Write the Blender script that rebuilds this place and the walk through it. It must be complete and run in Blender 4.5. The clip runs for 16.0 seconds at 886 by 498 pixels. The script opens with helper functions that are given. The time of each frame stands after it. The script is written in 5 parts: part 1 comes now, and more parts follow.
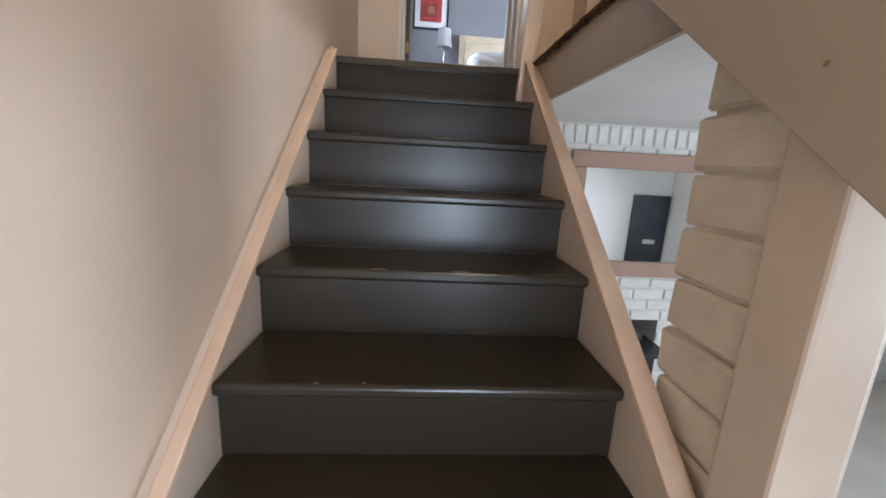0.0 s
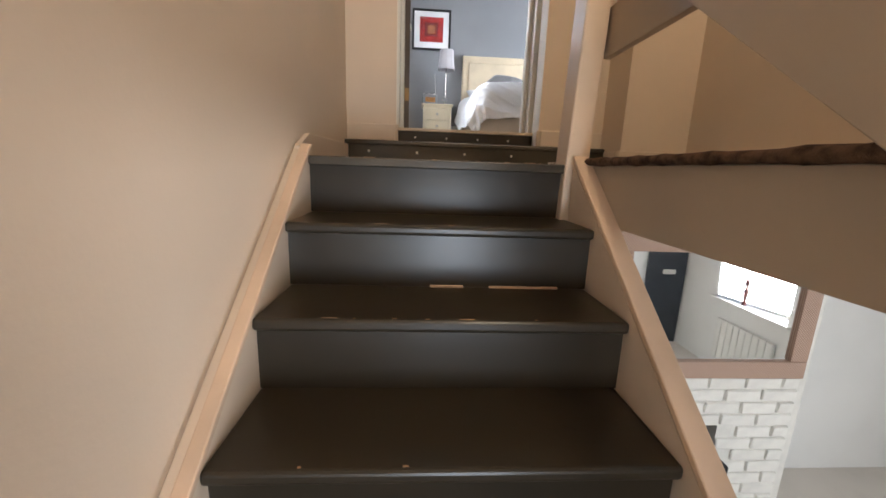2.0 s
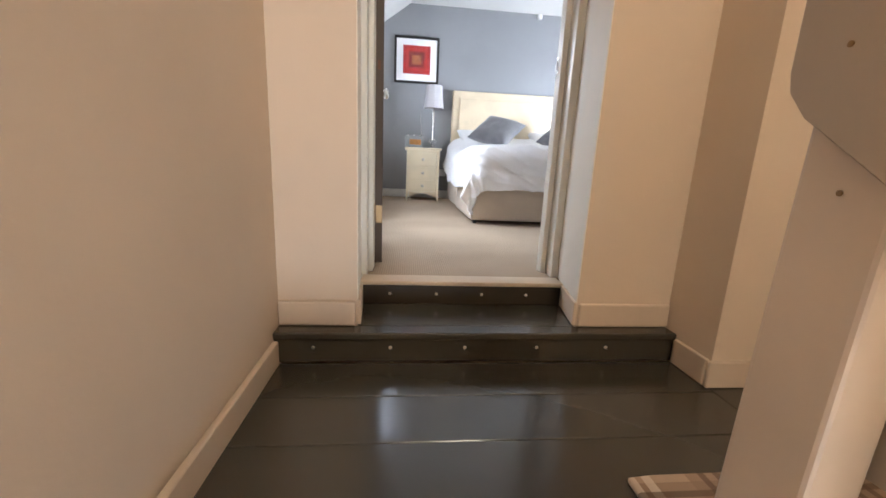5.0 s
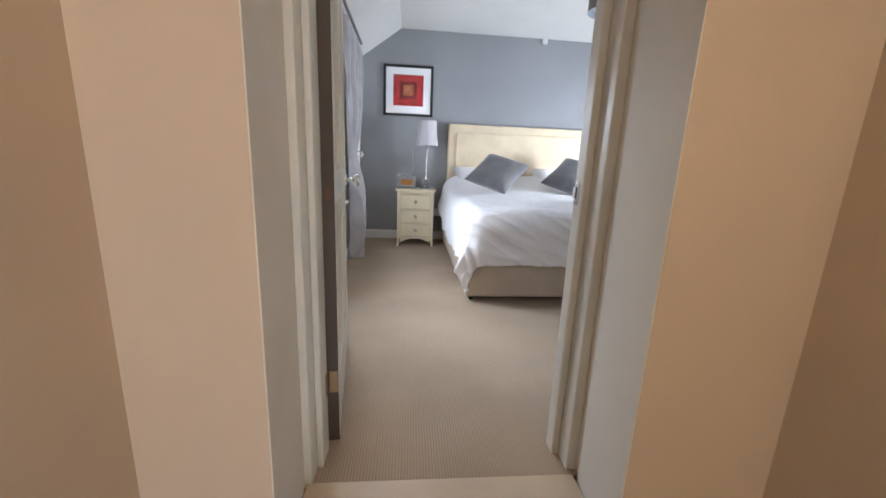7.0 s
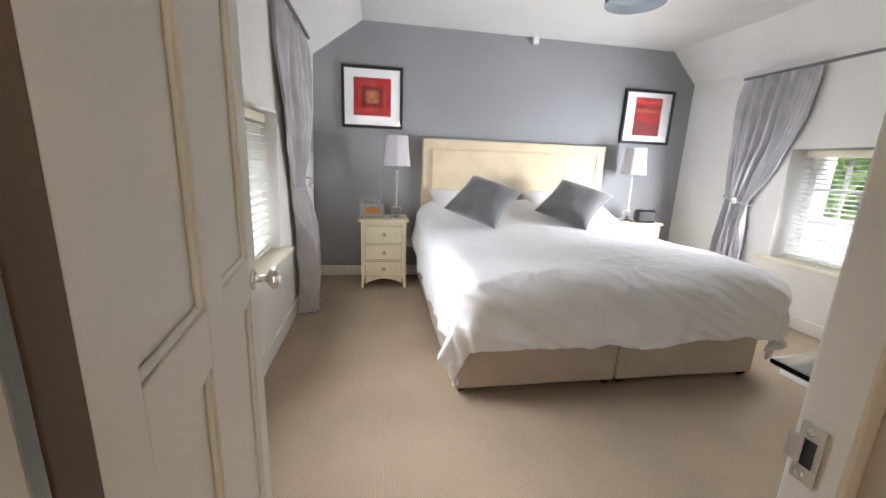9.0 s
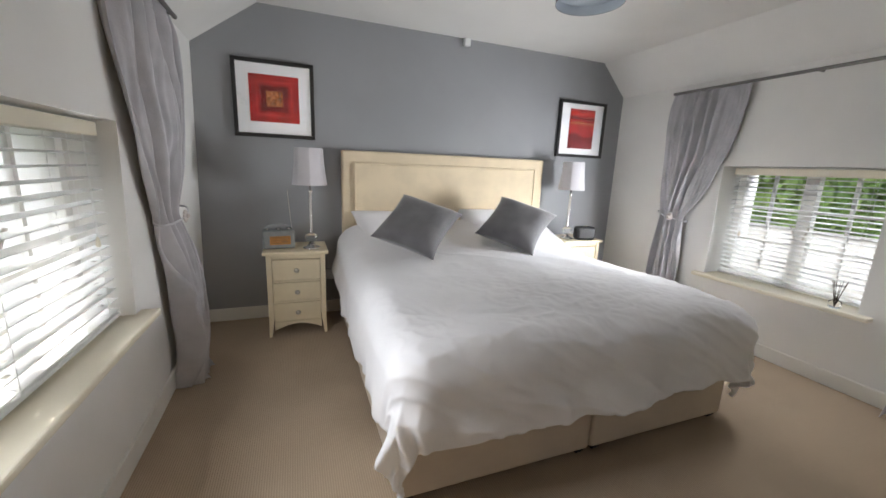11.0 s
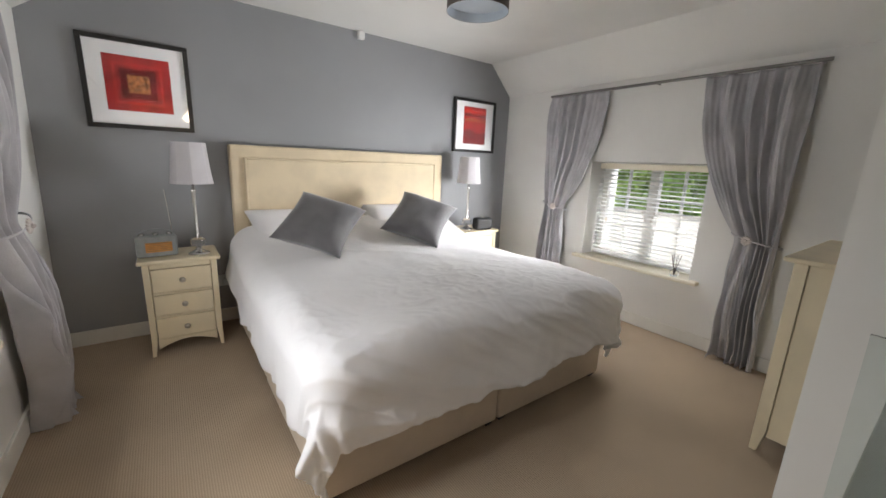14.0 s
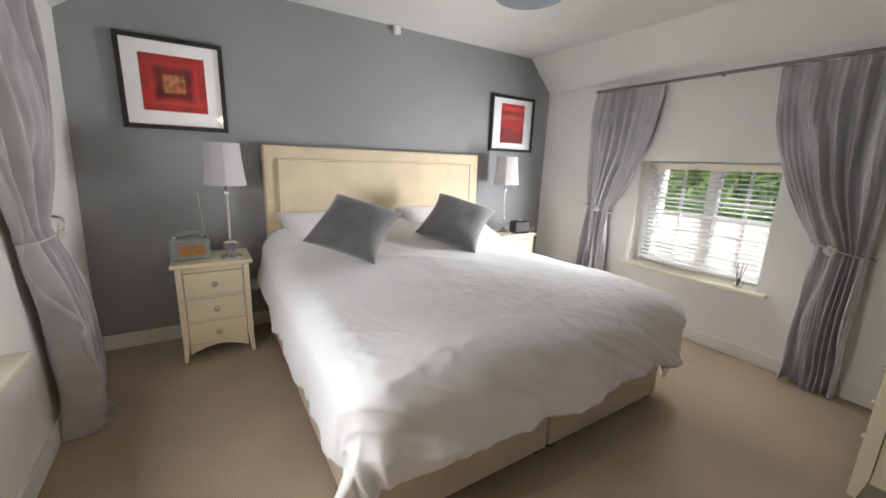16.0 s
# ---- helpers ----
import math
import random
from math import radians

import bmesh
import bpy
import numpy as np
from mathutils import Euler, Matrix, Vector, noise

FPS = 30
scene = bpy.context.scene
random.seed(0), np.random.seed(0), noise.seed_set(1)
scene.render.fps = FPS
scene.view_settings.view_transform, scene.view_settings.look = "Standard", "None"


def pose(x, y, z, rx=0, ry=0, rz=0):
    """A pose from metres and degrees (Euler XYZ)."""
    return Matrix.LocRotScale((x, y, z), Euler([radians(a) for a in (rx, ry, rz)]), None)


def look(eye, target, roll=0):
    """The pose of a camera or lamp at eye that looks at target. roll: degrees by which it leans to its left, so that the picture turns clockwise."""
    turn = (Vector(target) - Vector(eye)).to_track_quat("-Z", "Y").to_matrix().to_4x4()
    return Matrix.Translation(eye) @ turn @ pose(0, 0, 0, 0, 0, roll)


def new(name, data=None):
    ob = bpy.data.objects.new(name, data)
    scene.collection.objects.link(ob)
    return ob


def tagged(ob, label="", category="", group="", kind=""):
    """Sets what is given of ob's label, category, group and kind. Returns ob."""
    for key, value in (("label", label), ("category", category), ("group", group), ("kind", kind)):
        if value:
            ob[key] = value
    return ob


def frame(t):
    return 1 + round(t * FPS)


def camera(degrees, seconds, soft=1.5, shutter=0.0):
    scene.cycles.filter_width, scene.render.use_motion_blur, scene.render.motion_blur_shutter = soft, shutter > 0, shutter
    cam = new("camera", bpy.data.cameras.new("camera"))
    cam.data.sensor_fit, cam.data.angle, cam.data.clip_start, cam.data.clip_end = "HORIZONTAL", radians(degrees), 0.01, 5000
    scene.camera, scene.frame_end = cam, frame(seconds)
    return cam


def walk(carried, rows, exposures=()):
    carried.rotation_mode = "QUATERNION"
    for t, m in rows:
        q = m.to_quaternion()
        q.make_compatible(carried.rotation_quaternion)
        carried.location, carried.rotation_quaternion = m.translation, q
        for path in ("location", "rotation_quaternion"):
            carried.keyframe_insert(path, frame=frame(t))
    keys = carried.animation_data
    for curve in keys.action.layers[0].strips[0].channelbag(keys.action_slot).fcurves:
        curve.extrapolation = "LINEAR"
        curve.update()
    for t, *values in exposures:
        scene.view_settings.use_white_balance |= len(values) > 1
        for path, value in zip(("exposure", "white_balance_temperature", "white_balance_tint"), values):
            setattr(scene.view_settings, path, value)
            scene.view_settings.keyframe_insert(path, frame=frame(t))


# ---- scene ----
cam = camera(98.5, 16.0, soft=1.6)
PATH = [
    (0, (-0.085, 2.126, 2.675), (0.047, 4.076, 2.253), 3.1),
    (0.5, (-0.109, 2.273, 2.789), (0.012, 4.225, 2.369), 2.9),
    (0.7, (-0.107, 2.317, 2.832), (0.009, 4.269, 2.412), 2.8),
    (1, (-0.091, 2.406, 2.908), (0.029, 4.356, 2.480), 2.8),
    (1.5, (-0.089, 2.544, 3.015), (0.035, 4.493, 2.584), 2.6),
    (2, (-0.120, 2.689, 3.080), (0.002, 4.642, 2.668), 2.1),
    (2.5, (-0.104, 2.828, 3.201), (0.014, 4.777, 2.768), 2.3),
    (3, (-0.111, 2.975, 3.331), (0.014, 4.924, 2.902), 2.5),
    (3.5, (-0.131, 3.121, 3.420), (-0.007, 5.070, 2.988), 2.2),
    (4, (-0.134, 3.254, 3.519), (0.029, 5.202, 3.093), 2.8),
    (4.5, (-0.095, 3.430, 3.627), (0.089, 5.380, 3.221), 2.4),
    (5, (-0.103, 3.557, 3.739), (0.091, 5.502, 3.316), 2.6),
    (7.3, (0.026, 4.192, 4.289), (0.205, 6.134, 3.850), 2.3),
    (8, (0.050, 4.455, 4.399), (0.225, 6.399, 3.964), 2.2),
    (8.5, (0.035, 4.703, 4.426), (0.217, 6.646, 3.990), 2.3),
    (9, (0.035, 4.901, 4.449), (0.365, 6.822, 4.003), 2.3),
    (9.2, (0.041, 4.988, 4.440), (0.451, 6.897, 4.005), 2.3),
    (11.3, (0.098, 5.434, 4.583), (0.843, 7.242, 4.156), 2.3),
    (11.5, (0.088, 5.429, 4.595), (0.865, 7.220, 4.161), 2.3),
    (12, (0.060, 5.408, 4.593), (0.915, 7.162, 4.155), 2.3),
    (12.5, (0.056, 5.393, 4.589), (0.984, 7.109, 4.151), 2.3),
    (13, (0.050, 5.389, 4.586), (1.053, 7.063, 4.149), 2.3),
    (13.5, (0.056, 5.388, 4.586), (1.123, 7.021, 4.146), 2.2),
    (14, (0.052, 5.395, 4.590), (1.198, 6.973, 4.147), 2.3),
    (14.5, (0.047, 5.400, 4.594), (1.245, 6.938, 4.148), 2.3),
    (15, (0.050, 5.433, 4.570), (1.266, 6.959, 4.132), 2.1),
    (15.5, (0.056, 5.512, 4.594), (1.213, 7.081, 4.146), 2.2),
    (16, (0.067, 5.588, 4.586), (1.107, 7.237, 4.139), 2.1),
]
EXPOSURES = [(0.0, 0.45, 5300, 10), (0.5, 0.85, 5100, 10), (1.2, 0.65, 5700, 10), (2.0, 0.6, 5800, 10), (3.0, 0.8, 5800, 10), (5.0, 0.95, 5600, 10), (7.3, 0.42, 5600, 10), (8.4, 0.4, 6000, 10), (9.0, 0.45, 6200, 10), (11.3, -0.2, 6300, 10), (14.0, -0.1, 6500, 10), (16.0, -0.05, 6500, 10)]
walk(cam, [(t, look(eye, target, roll)) for t, eye, target, roll in PATH], EXPOSURES)

# ---- world, sun, lamps ----
world = bpy.data.worlds.new("daylight")
scene.world = world
world.use_nodes = True
sky = world.node_tree.nodes.new("ShaderNodeTexSky")
sky.sky_type, sky.sun_disc = "NISHITA", False
sky.sun_elevation, sky.sun_rotation = radians(39.6), radians(307)
world.node_tree.links.new(sky.outputs[0], world.node_tree.nodes["Background"].inputs[0])
world.node_tree.nodes["Background"].inputs[1].default_value = 0.15
sun = new("sun", bpy.data.lights.new("sun", "SUN"))
sun.data.energy, sun.data.angle, sun.data.color = 5.0, radians(0.5), (1.0, 0.95, 0.87)
sun.matrix_world = look((-8, 6, 8.27), (0, 0, 0))


def window_light(name, place, target, wide, high, watts, spread, colour=(0.97, 0.98, 1.0)):
    lamp = bpy.data.lights.new(name, "AREA")
    lamp.shape, lamp.size, lamp.size_y, lamp.energy, lamp.color = "RECTANGLE", wide, high, watts, colour
    lamp.spread = radians(spread)
    ob = new(name, lamp)
    ob.matrix_world = look(place, target)
    return ob


def bulb(name, place, watts, radius=0.05, colour=(1.0, 0.62, 0.32)):
    lamp = bpy.data.lights.new(name, "POINT")
    lamp.energy, lamp.shadow_soft_size, lamp.color = watts, radius, colour
    ob = new(name, lamp)
    ob.location = place
    return ob


window_light("window_light", (-0.575, 6.94, 4.34), (0.41, 7.114, 4.30), 0.36, 0.62, 8.0, 142)
window_light("window_light", (-0.42, 6.62, 4.55), (0.45, 5.86, 3.45), 0.24, 0.40, 4.4, 97)
window_light("window_light", (3.14, 7.10, 4.30), (2.33, 7.69, 4.20), 0.30, 0.66, 24, 114)
window_light("window_light", (3.00, 6.90, 4.50), (2.40, 6.40, 3.30), 0.24, 0.40, 2.5, 108)
window_light("sky_light", (-1.25, 6.83, 5.15), (-0.72, 6.83, 4.28), 0.95, 0.6, 24, 120)
window_light("sky_light", (3.95, 7.02, 5.15), (3.36, 7.02, 4.22), 0.95, 0.6, 34, 120)
window_light("window_light", (4.26, 1.76, 1.97), (2.0, 2.4, 1.75), 1.0, 1.0, 40, 140, (1.0, 0.98, 0.94))
window_light("window_light", (0.25, 0.51, 2.35), (-0.60, 1.7, 2.95), 0.5, 0.8, 24, 150, (0.94, 0.97, 1.0))
bulb("hall_bulb", (0.55, 2.35, 5.25), 34, 0.09, (1.0, 0.79, 0.53))



# ---- materials ----
def mat(name, colour, rough=0.6, metal=0.0, vary=0.06, scale=3.0, bump=0.1, fine=60.0, spec=0.5, piece=0.0, tint=None):
    """A surface with broad stains and fine grain; piece: spread between alike pieces."""
    m = bpy.data.materials.new(name)
    m.use_nodes = True
    nt = m.node_tree
    nodes, links = nt.nodes, nt.links
    b = nodes["Principled BSDF"]
    b.inputs["Metallic"].default_value = metal
    b.inputs["Specular IOR Level"].default_value = spec
    tc = nodes.new("ShaderNodeTexCoord")
    big, small = nodes.new("ShaderNodeTexNoise"), nodes.new("ShaderNodeTexNoise")
    big.inputs["Scale"].default_value, small.inputs["Scale"].default_value = scale, fine
    big.inputs["Detail"].default_value, small.inputs["Detail"].default_value = 5, 3
    links.new(tc.outputs["Object"], big.inputs["Vector"])
    links.new(tc.outputs["Object"], small.inputs["Vector"])
    ramp = nodes.new("ShaderNodeMix")
    ramp.data_type = "RGBA"
    dark = tint or tuple(c * (1 - 2.2 * vary) for c in colour)
    ramp.inputs["A"].default_value = (*dark, 1)
    ramp.inputs["B"].default_value = (*(min(1, c * (1 + vary)) for c in colour), 1)
    span = nodes.new("ShaderNodeMapRange")
    span.interpolation_type = "SMOOTHSTEP"
    span.inputs["From Min"].default_value, span.inputs["From Max"].default_value = 0.3, 0.65
    links.new(big.outputs["Fac"], span.inputs["Value"])
    links.new(span.outputs["Result"], ramp.inputs["Factor"])
    out = ramp.outputs["Result"]
    if piece:
        info = nodes.new("ShaderNodeObjectInfo")
        hsv = nodes.new("ShaderNodeHueSaturation")
        mr = nodes.new("ShaderNodeMapRange")
        mr.inputs["To Min"].default_value, mr.inputs["To Max"].default_value = 1 - piece, 1 + piece
        links.new(info.outputs["Random"], mr.inputs["Value"])
        links.new(mr.outputs["Result"], hsv.inputs["Value"])
        links.new(out, hsv.inputs["Color"])
        out = hsv.outputs["Color"]
    links.new(out, b.inputs["Base Color"])
    rr = nodes.new("ShaderNodeMapRange")
    rr.inputs["To Min"].default_value, rr.inputs["To Max"].default_value = max(0.02, rough - 0.08), min(1, rough + 0.08)
    links.new(big.outputs["Fac"], rr.inputs["Value"])
    links.new(rr.outputs["Result"], b.inputs["Roughness"])
    if bump:
        bp = nodes.new("ShaderNodeBump")
        bp.inputs["Strength"].default_value, bp.inputs["Distance"].default_value = bump, 0.01
        links.new(small.outputs["Fac"], bp.inputs["Height"])
        links.new(bp.outputs["Normal"], b.inputs["Normal"])
    return m


def sheen(m, amount):
    m.node_tree.nodes["Principled BSDF"].inputs["Sheen Weight"].default_value = amount
    return m


def carpet_material():
    m = mat("ribbed_carpet", (0.45, 0.355, 0.26), 0.95, vary=0.05, scale=1.5, bump=0.0, spec=0.1)
    nt = m.node_tree
    nodes, links = nt.nodes, nt.links
    b = nodes["Principled BSDF"]
    tc = nodes.new("ShaderNodeTexCoord")
    wave = nodes.new("ShaderNodeTexWave")
    wave.wave_type, wave.bands_direction = "BANDS", "X"
    wave.inputs["Scale"].default_value, wave.inputs["Distortion"].default_value = 33.0, 0.6
    wave.inputs["Detail"].default_value, wave.inputs["Detail Scale"].default_value = 2.0, 3.0
    grain = nodes.new("ShaderNodeTexNoise")
    grain.inputs["Scale"].default_value = 220
    links.new(tc.outputs["Object"], wave.inputs["Vector"])
    links.new(tc.outputs["Object"], grain.inputs["Vector"])
    add = nodes.new("ShaderNodeMath")
    links.new(wave.outputs["Fac"], add.inputs[0])
    links.new(grain.outputs["Fac"], add.inputs[1])
    bp = nodes.new("ShaderNodeBump")
    bp.inputs["Strength"].default_value, bp.inputs["Distance"].default_value = 0.3, 0.005
    links.new(add.outputs[0], bp.inputs["Height"])
    links.new(bp.outputs["Normal"], b.inputs["Normal"])
    old = b.inputs["Base Color"].links[0].from_socket
    mix = nodes.new("ShaderNodeMix")
    mix.data_type, mix.blend_type = "RGBA", "MULTIPLY"
    mr = nodes.new("ShaderNodeMapRange")
    mr.inputs["From Max"].default_value = 2.0
    mr.inputs["To Min"].default_value, mr.inputs["To Max"].default_value = 0.74, 1.16
    links.new(add.outputs[0], mr.inputs["Value"])
    mix.inputs["Factor"].default_value = 1.0
    links.new(old, mix.inputs["A"])
    links.new(mr.outputs["Result"], mix.inputs["B"])
    links.new(mix.outputs["Result"], b.inputs["Base Color"])
    return m


def glass_material(name, rough=0.0, colour=(1, 1, 1)):
    m = bpy.data.materials.new(name)
    m.use_nodes = True
    b = m.node_tree.nodes["Principled BSDF"]
    b.inputs["Transmission Weight"].default_value, b.inputs["Roughness"].default_value = 1.0, rough
    b.inputs["Base Color"].default_value, b.inputs["IOR"].default_value = (*colour, 1), 1.45
    return m


PEACH = mat("hall_wall_paint", (0.64, 0.525, 0.405), 0.7, vary=0.03, scale=1.2, bump=0.04, fine=90)
CREAM = mat("satin_trim_paint", (0.60, 0.49, 0.38), 0.42, vary=0.03, scale=4, bump=0.03)
TANCAP = mat("tan_cap_paint", (0.60, 0.44, 0.31), 0.5, vary=0.05, scale=6, bump=0.05)
DARK = mat("dark_brown_stair_paint", (0.030, 0.0235, 0.015), 0.30, vary=0.03, scale=1.3, bump=0.02, fine=25, spec=0.38)
# Same paint as DARK, coloured lighter and glossier for the landing's brighter light.
DARK_LIT = mat("dark_brown_stair_paint_lit", (0.048, 0.042, 0.031), 0.20, vary=0.03, scale=1.3, bump=0.02, fine=25, spec=0.75)
SCUFF = mat("bare_wood_scuff", (0.40, 0.24, 0.13), 0.6, vary=0.15, scale=20)
BOARD = mat("taupe_board_paint", (0.38, 0.31, 0.235), 0.5, vary=0.03, scale=2, bump=0.03)
WHITE = mat("white_wall_paint", (0.80, 0.79, 0.76), 0.75, vary=0.02, scale=1.5, bump=0.05, fine=120)
GREY = mat("grey_feature_wall_paint", (0.31, 0.315, 0.325), 0.7, vary=0.03, scale=1.5, bump=0.05, fine=120)
SATIN = mat("white_satin_woodwork", (0.78, 0.765, 0.72), 0.38, vary=0.02, scale=3, bump=0.02)
DOORP = mat("door_white_satin", (0.70, 0.68, 0.62), 0.38, vary=0.02, scale=3, bump=0.02)
IVORY = mat("ivory_furniture_paint", (0.80, 0.70, 0.50), 0.4, vary=0.03, scale=4, bump=0.03)
LINEN = mat("cream_headboard_fabric", (0.72, 0.60, 0.42), 0.9, vary=0.03, scale=6, bump=0.25, fine=400)
DIVAN = mat("beige_divan_fabric", (0.60, 0.51, 0.41), 0.9, vary=0.03, scale=5, bump=0.25, fine=400)
DUVET = sheen(mat("white_cotton", (0.84, 0.83, 0.84), 0.85, vary=0.015, scale=4, bump=0.12, fine=300), 0.2)
VELVET = sheen(mat("grey_velvet", (0.135, 0.13, 0.135), 0.8, vary=0.08, scale=8, bump=0.2, fine=200), 0.6)
CURTAIN = sheen(mat("silver_grey_faux_silk", (0.46, 0.45, 0.47), 0.33, vary=0.08, scale=5, bump=0.12, fine=150), 0.3)
CHROME = mat("chrome", (0.75, 0.74, 0.72), 0.18, 1.0, vary=0.03, bump=0)
NICKEL = mat("satin_nickel", (0.62, 0.58, 0.52), 0.3, 1.0, vary=0.03, bump=0)
POLE = mat("dull_grey_metal", (0.22, 0.21, 0.20), 0.5, 0.6, vary=0.05, bump=0.02)
BRASS = mat("aged_brass", (0.30, 0.20, 0.10), 0.4, 1.0, vary=0.1, bump=0.05)
BLACK = mat("black_plastic", (0.015, 0.015, 0.016), 0.4, vary=0.05, bump=0.05)
BLACKFRAME = mat("black_frame_lacquer", (0.018, 0.017, 0.017), 0.35, vary=0.05, bump=0.04)
MOUNT = mat("white_card_mount", (0.82, 0.82, 0.82), 0.9, vary=0.01, bump=0.03)
RED_A = mat("deep_red_print", (0.36, 0.012, 0.012), 0.7, vary=0.12, scale=14, bump=0)
RED_B = mat("bright_red_print", (0.58, 0.035, 0.02), 0.7, vary=0.1, scale=14, bump=0)
RED_C = mat("dark_maroon_print", (0.17, 0.008, 0.010), 0.7, vary=0.15, scale=14, bump=0)
RUST = mat("rust_gold_print", (0.42, 0.16, 0.05), 0.7, vary=0.35, scale=50, bump=0)
SHADE = sheen(mat("lampshade_fabric", (0.56, 0.54, 0.56), 0.9, vary=0.02, scale=6, bump=0.15, fine=300), 0.1)
DRUM = mat("brown_grey_drum_shade", (0.16, 0.14, 0.125), 0.8, vary=0.04, scale=5, bump=0.15, fine=300)
DRUMIN = mat("pale_blue_shade_lining", (0.62, 0.68, 0.74), 0.8, vary=0.03, bump=0.05)
PLASTIC = mat("white_plastic", (0.80, 0.80, 0.78), 0.4, vary=0.02, bump=0)
RADIO = mat("grey_leatherette", (0.27, 0.29, 0.29), 0.6, vary=0.06, scale=20, bump=0.2, fine=250)
AMBER = mat("amber_radio_grille", (0.55, 0.22, 0.04), 0.5, vary=0.1, scale=30, bump=0.1)
SLAT = mat("white_blind_slat", (0.82, 0.82, 0.80), 0.45, vary=0.02, bump=0.02)
SILLP = mat("cream_sill_paint", (0.80, 0.74, 0.60), 0.4, vary=0.02, bump=0.02)
CARPET = carpet_material()
MIRROR = mat("mirror_silver", (0.9, 0.9, 0.9), 0.02, 1.0, vary=0, bump=0)
MIRROR.node_tree.nodes["Principled BSDF"].inputs["Roughness"].links[0].from_node.inputs["To Max"].default_value = 0.02
GLASS = glass_material("clear_glass")
BRICKP = mat("white_painted_brick", (0.80, 0.78, 0.72), 0.6, vary=0.03, scale=12, bump=0.35, fine=45, piece=0.03)
MORTAR = mat("painted_mortar", (0.76, 0.74, 0.68), 0.7, vary=0.04, scale=10, bump=0.4, fine=50)
BRICKC = mat("cream_painted_brick", (0.66, 0.58, 0.47), 0.6, vary=0.03, scale=12, bump=0.35, fine=45, piece=0.03)
FLOORW = mat("pale_living_room_carpet", (0.66, 0.61, 0.55), 0.9, vary=0.03, bump=0.2, fine=200)
IRON = mat("black_cast_iron", (0.03, 0.03, 0.033), 0.5, 0.3, vary=0.1, bump=0.15)
NAVY = mat("dark_slate_door_paint", (0.030, 0.038, 0.050), 0.4, vary=0.05, bump=0.03)
WEAVE = mat("pinkish_woven_frame", (0.50, 0.335, 0.245), 0.5, vary=0.2, scale=120, bump=0.5, fine=260)
weave_tree = WEAVE.node_tree
weave_place = weave_tree.nodes.new("ShaderNodeMapping")
weave_place.inputs["Rotation"].default_value = (0, radians(45), 0)
weave_coord = weave_tree.nodes.new("ShaderNodeTexCoord")
weave_tree.links.new(weave_coord.outputs["Object"], weave_place.inputs["Vector"])
cells = weave_tree.nodes.new("ShaderNodeTexVoronoi")
cells.inputs["Scale"].default_value, cells.inputs["Randomness"].default_value = 95, 0.0
weave_tree.links.new(weave_place.outputs[0], cells.inputs["Vector"])
pale = weave_tree.nodes.new("ShaderNodeMix")
pale.data_type = "RGBA"
pale.inputs["A"].default_value, pale.inputs["B"].default_value = (0.66, 0.47, 0.36, 1), (0.24, 0.13, 0.08, 1)
spots = weave_tree.nodes.new("ShaderNodeMapRange")
spots.inputs["From Min"].default_value, spots.inputs["From Max"].default_value = 0.25, 0.6
weave_tree.links.new(cells.outputs["Distance"], spots.inputs["Value"])
weave_tree.links.new(spots.outputs["Result"], pale.inputs["Factor"])
weave_tree.links.new(pale.outputs["Result"], weave_tree.nodes["Principled BSDF"].inputs["Base Color"])
LEAF = mat("hedge_leaf", (0.22, 0.34, 0.12), 0.7, vary=0.3, scale=6, bump=0.1)
leaf_tree = LEAF.node_tree
thin = leaf_tree.nodes.new("ShaderNodeBsdfTranslucent")
thin.inputs["Color"].default_value = (0.55, 0.75, 0.24, 1)
both_sides = leaf_tree.nodes.new("ShaderNodeMixShader")
both_sides.inputs[0].default_value = 0.5
leaf_tree.links.new(leaf_tree.nodes["Principled BSDF"].outputs[0], both_sides.inputs[1])
leaf_tree.links.new(thin.outputs[0], both_sides.inputs[2])
leaf_tree.links.new(both_sides.outputs[0], leaf_tree.nodes["Material Output"].inputs["Surface"])
GRASS = mat("lawn", (0.10, 0.16, 0.05), 0.9, vary=0.2, scale=2, bump=0.4)
PALEWALL = mat("pale_render", (0.62, 0.60, 0.56), 0.8, vary=0.05, bump=0.2)


# ---- building helpers ----
def part(name, bm, material, parent=None, label="", smooth=False):
    me = bpy.data.meshes.new(name)
    bm.normal_update()
    bm.to_mesh(me)
    bm.free()
    me.materials.append(material)
    if smooth:
        for f in me.polygons:
            f.use_smooth = True
    ob = new(name, me)
    if parent is not None:
        ob.parent = parent
    if label:
        ob["label"] = label
    return ob


def thing(name, label, category, group="", at=None):
    ob = new(name)
    ob.empty_display_size = 0.05
    if at is not None:
        ob.matrix_basis = at
    return tagged(ob, label, category, group)


def setting(ob, label="", category=""):
    return tagged(ob, label, category, kind="structure")


def add_box(bm, lo, hi, bevel=0.0, seg=2):
    """An axis-aligned block from lo to hi, its edges rounded by bevel."""
    c = [(a + b) / 2 for a, b in zip(lo, hi)]
    s = [b - a for a, b in zip(lo, hi)]
    r = bmesh.ops.create_cube(bm, size=1, matrix=Matrix.Translation(c) @ Matrix.Diagonal((*s, 1)))
    if bevel:
        edges = list({e for v in r["verts"] for e in v.link_edges})
        bmesh.ops.bevel(bm, geom=edges, offset=bevel, segments=seg, affect="EDGES", profile=0.5)
    return bm


def block(lo, hi, bevel=0.0, seg=2):
    return add_box(bmesh.new(), lo, hi, bevel, seg)


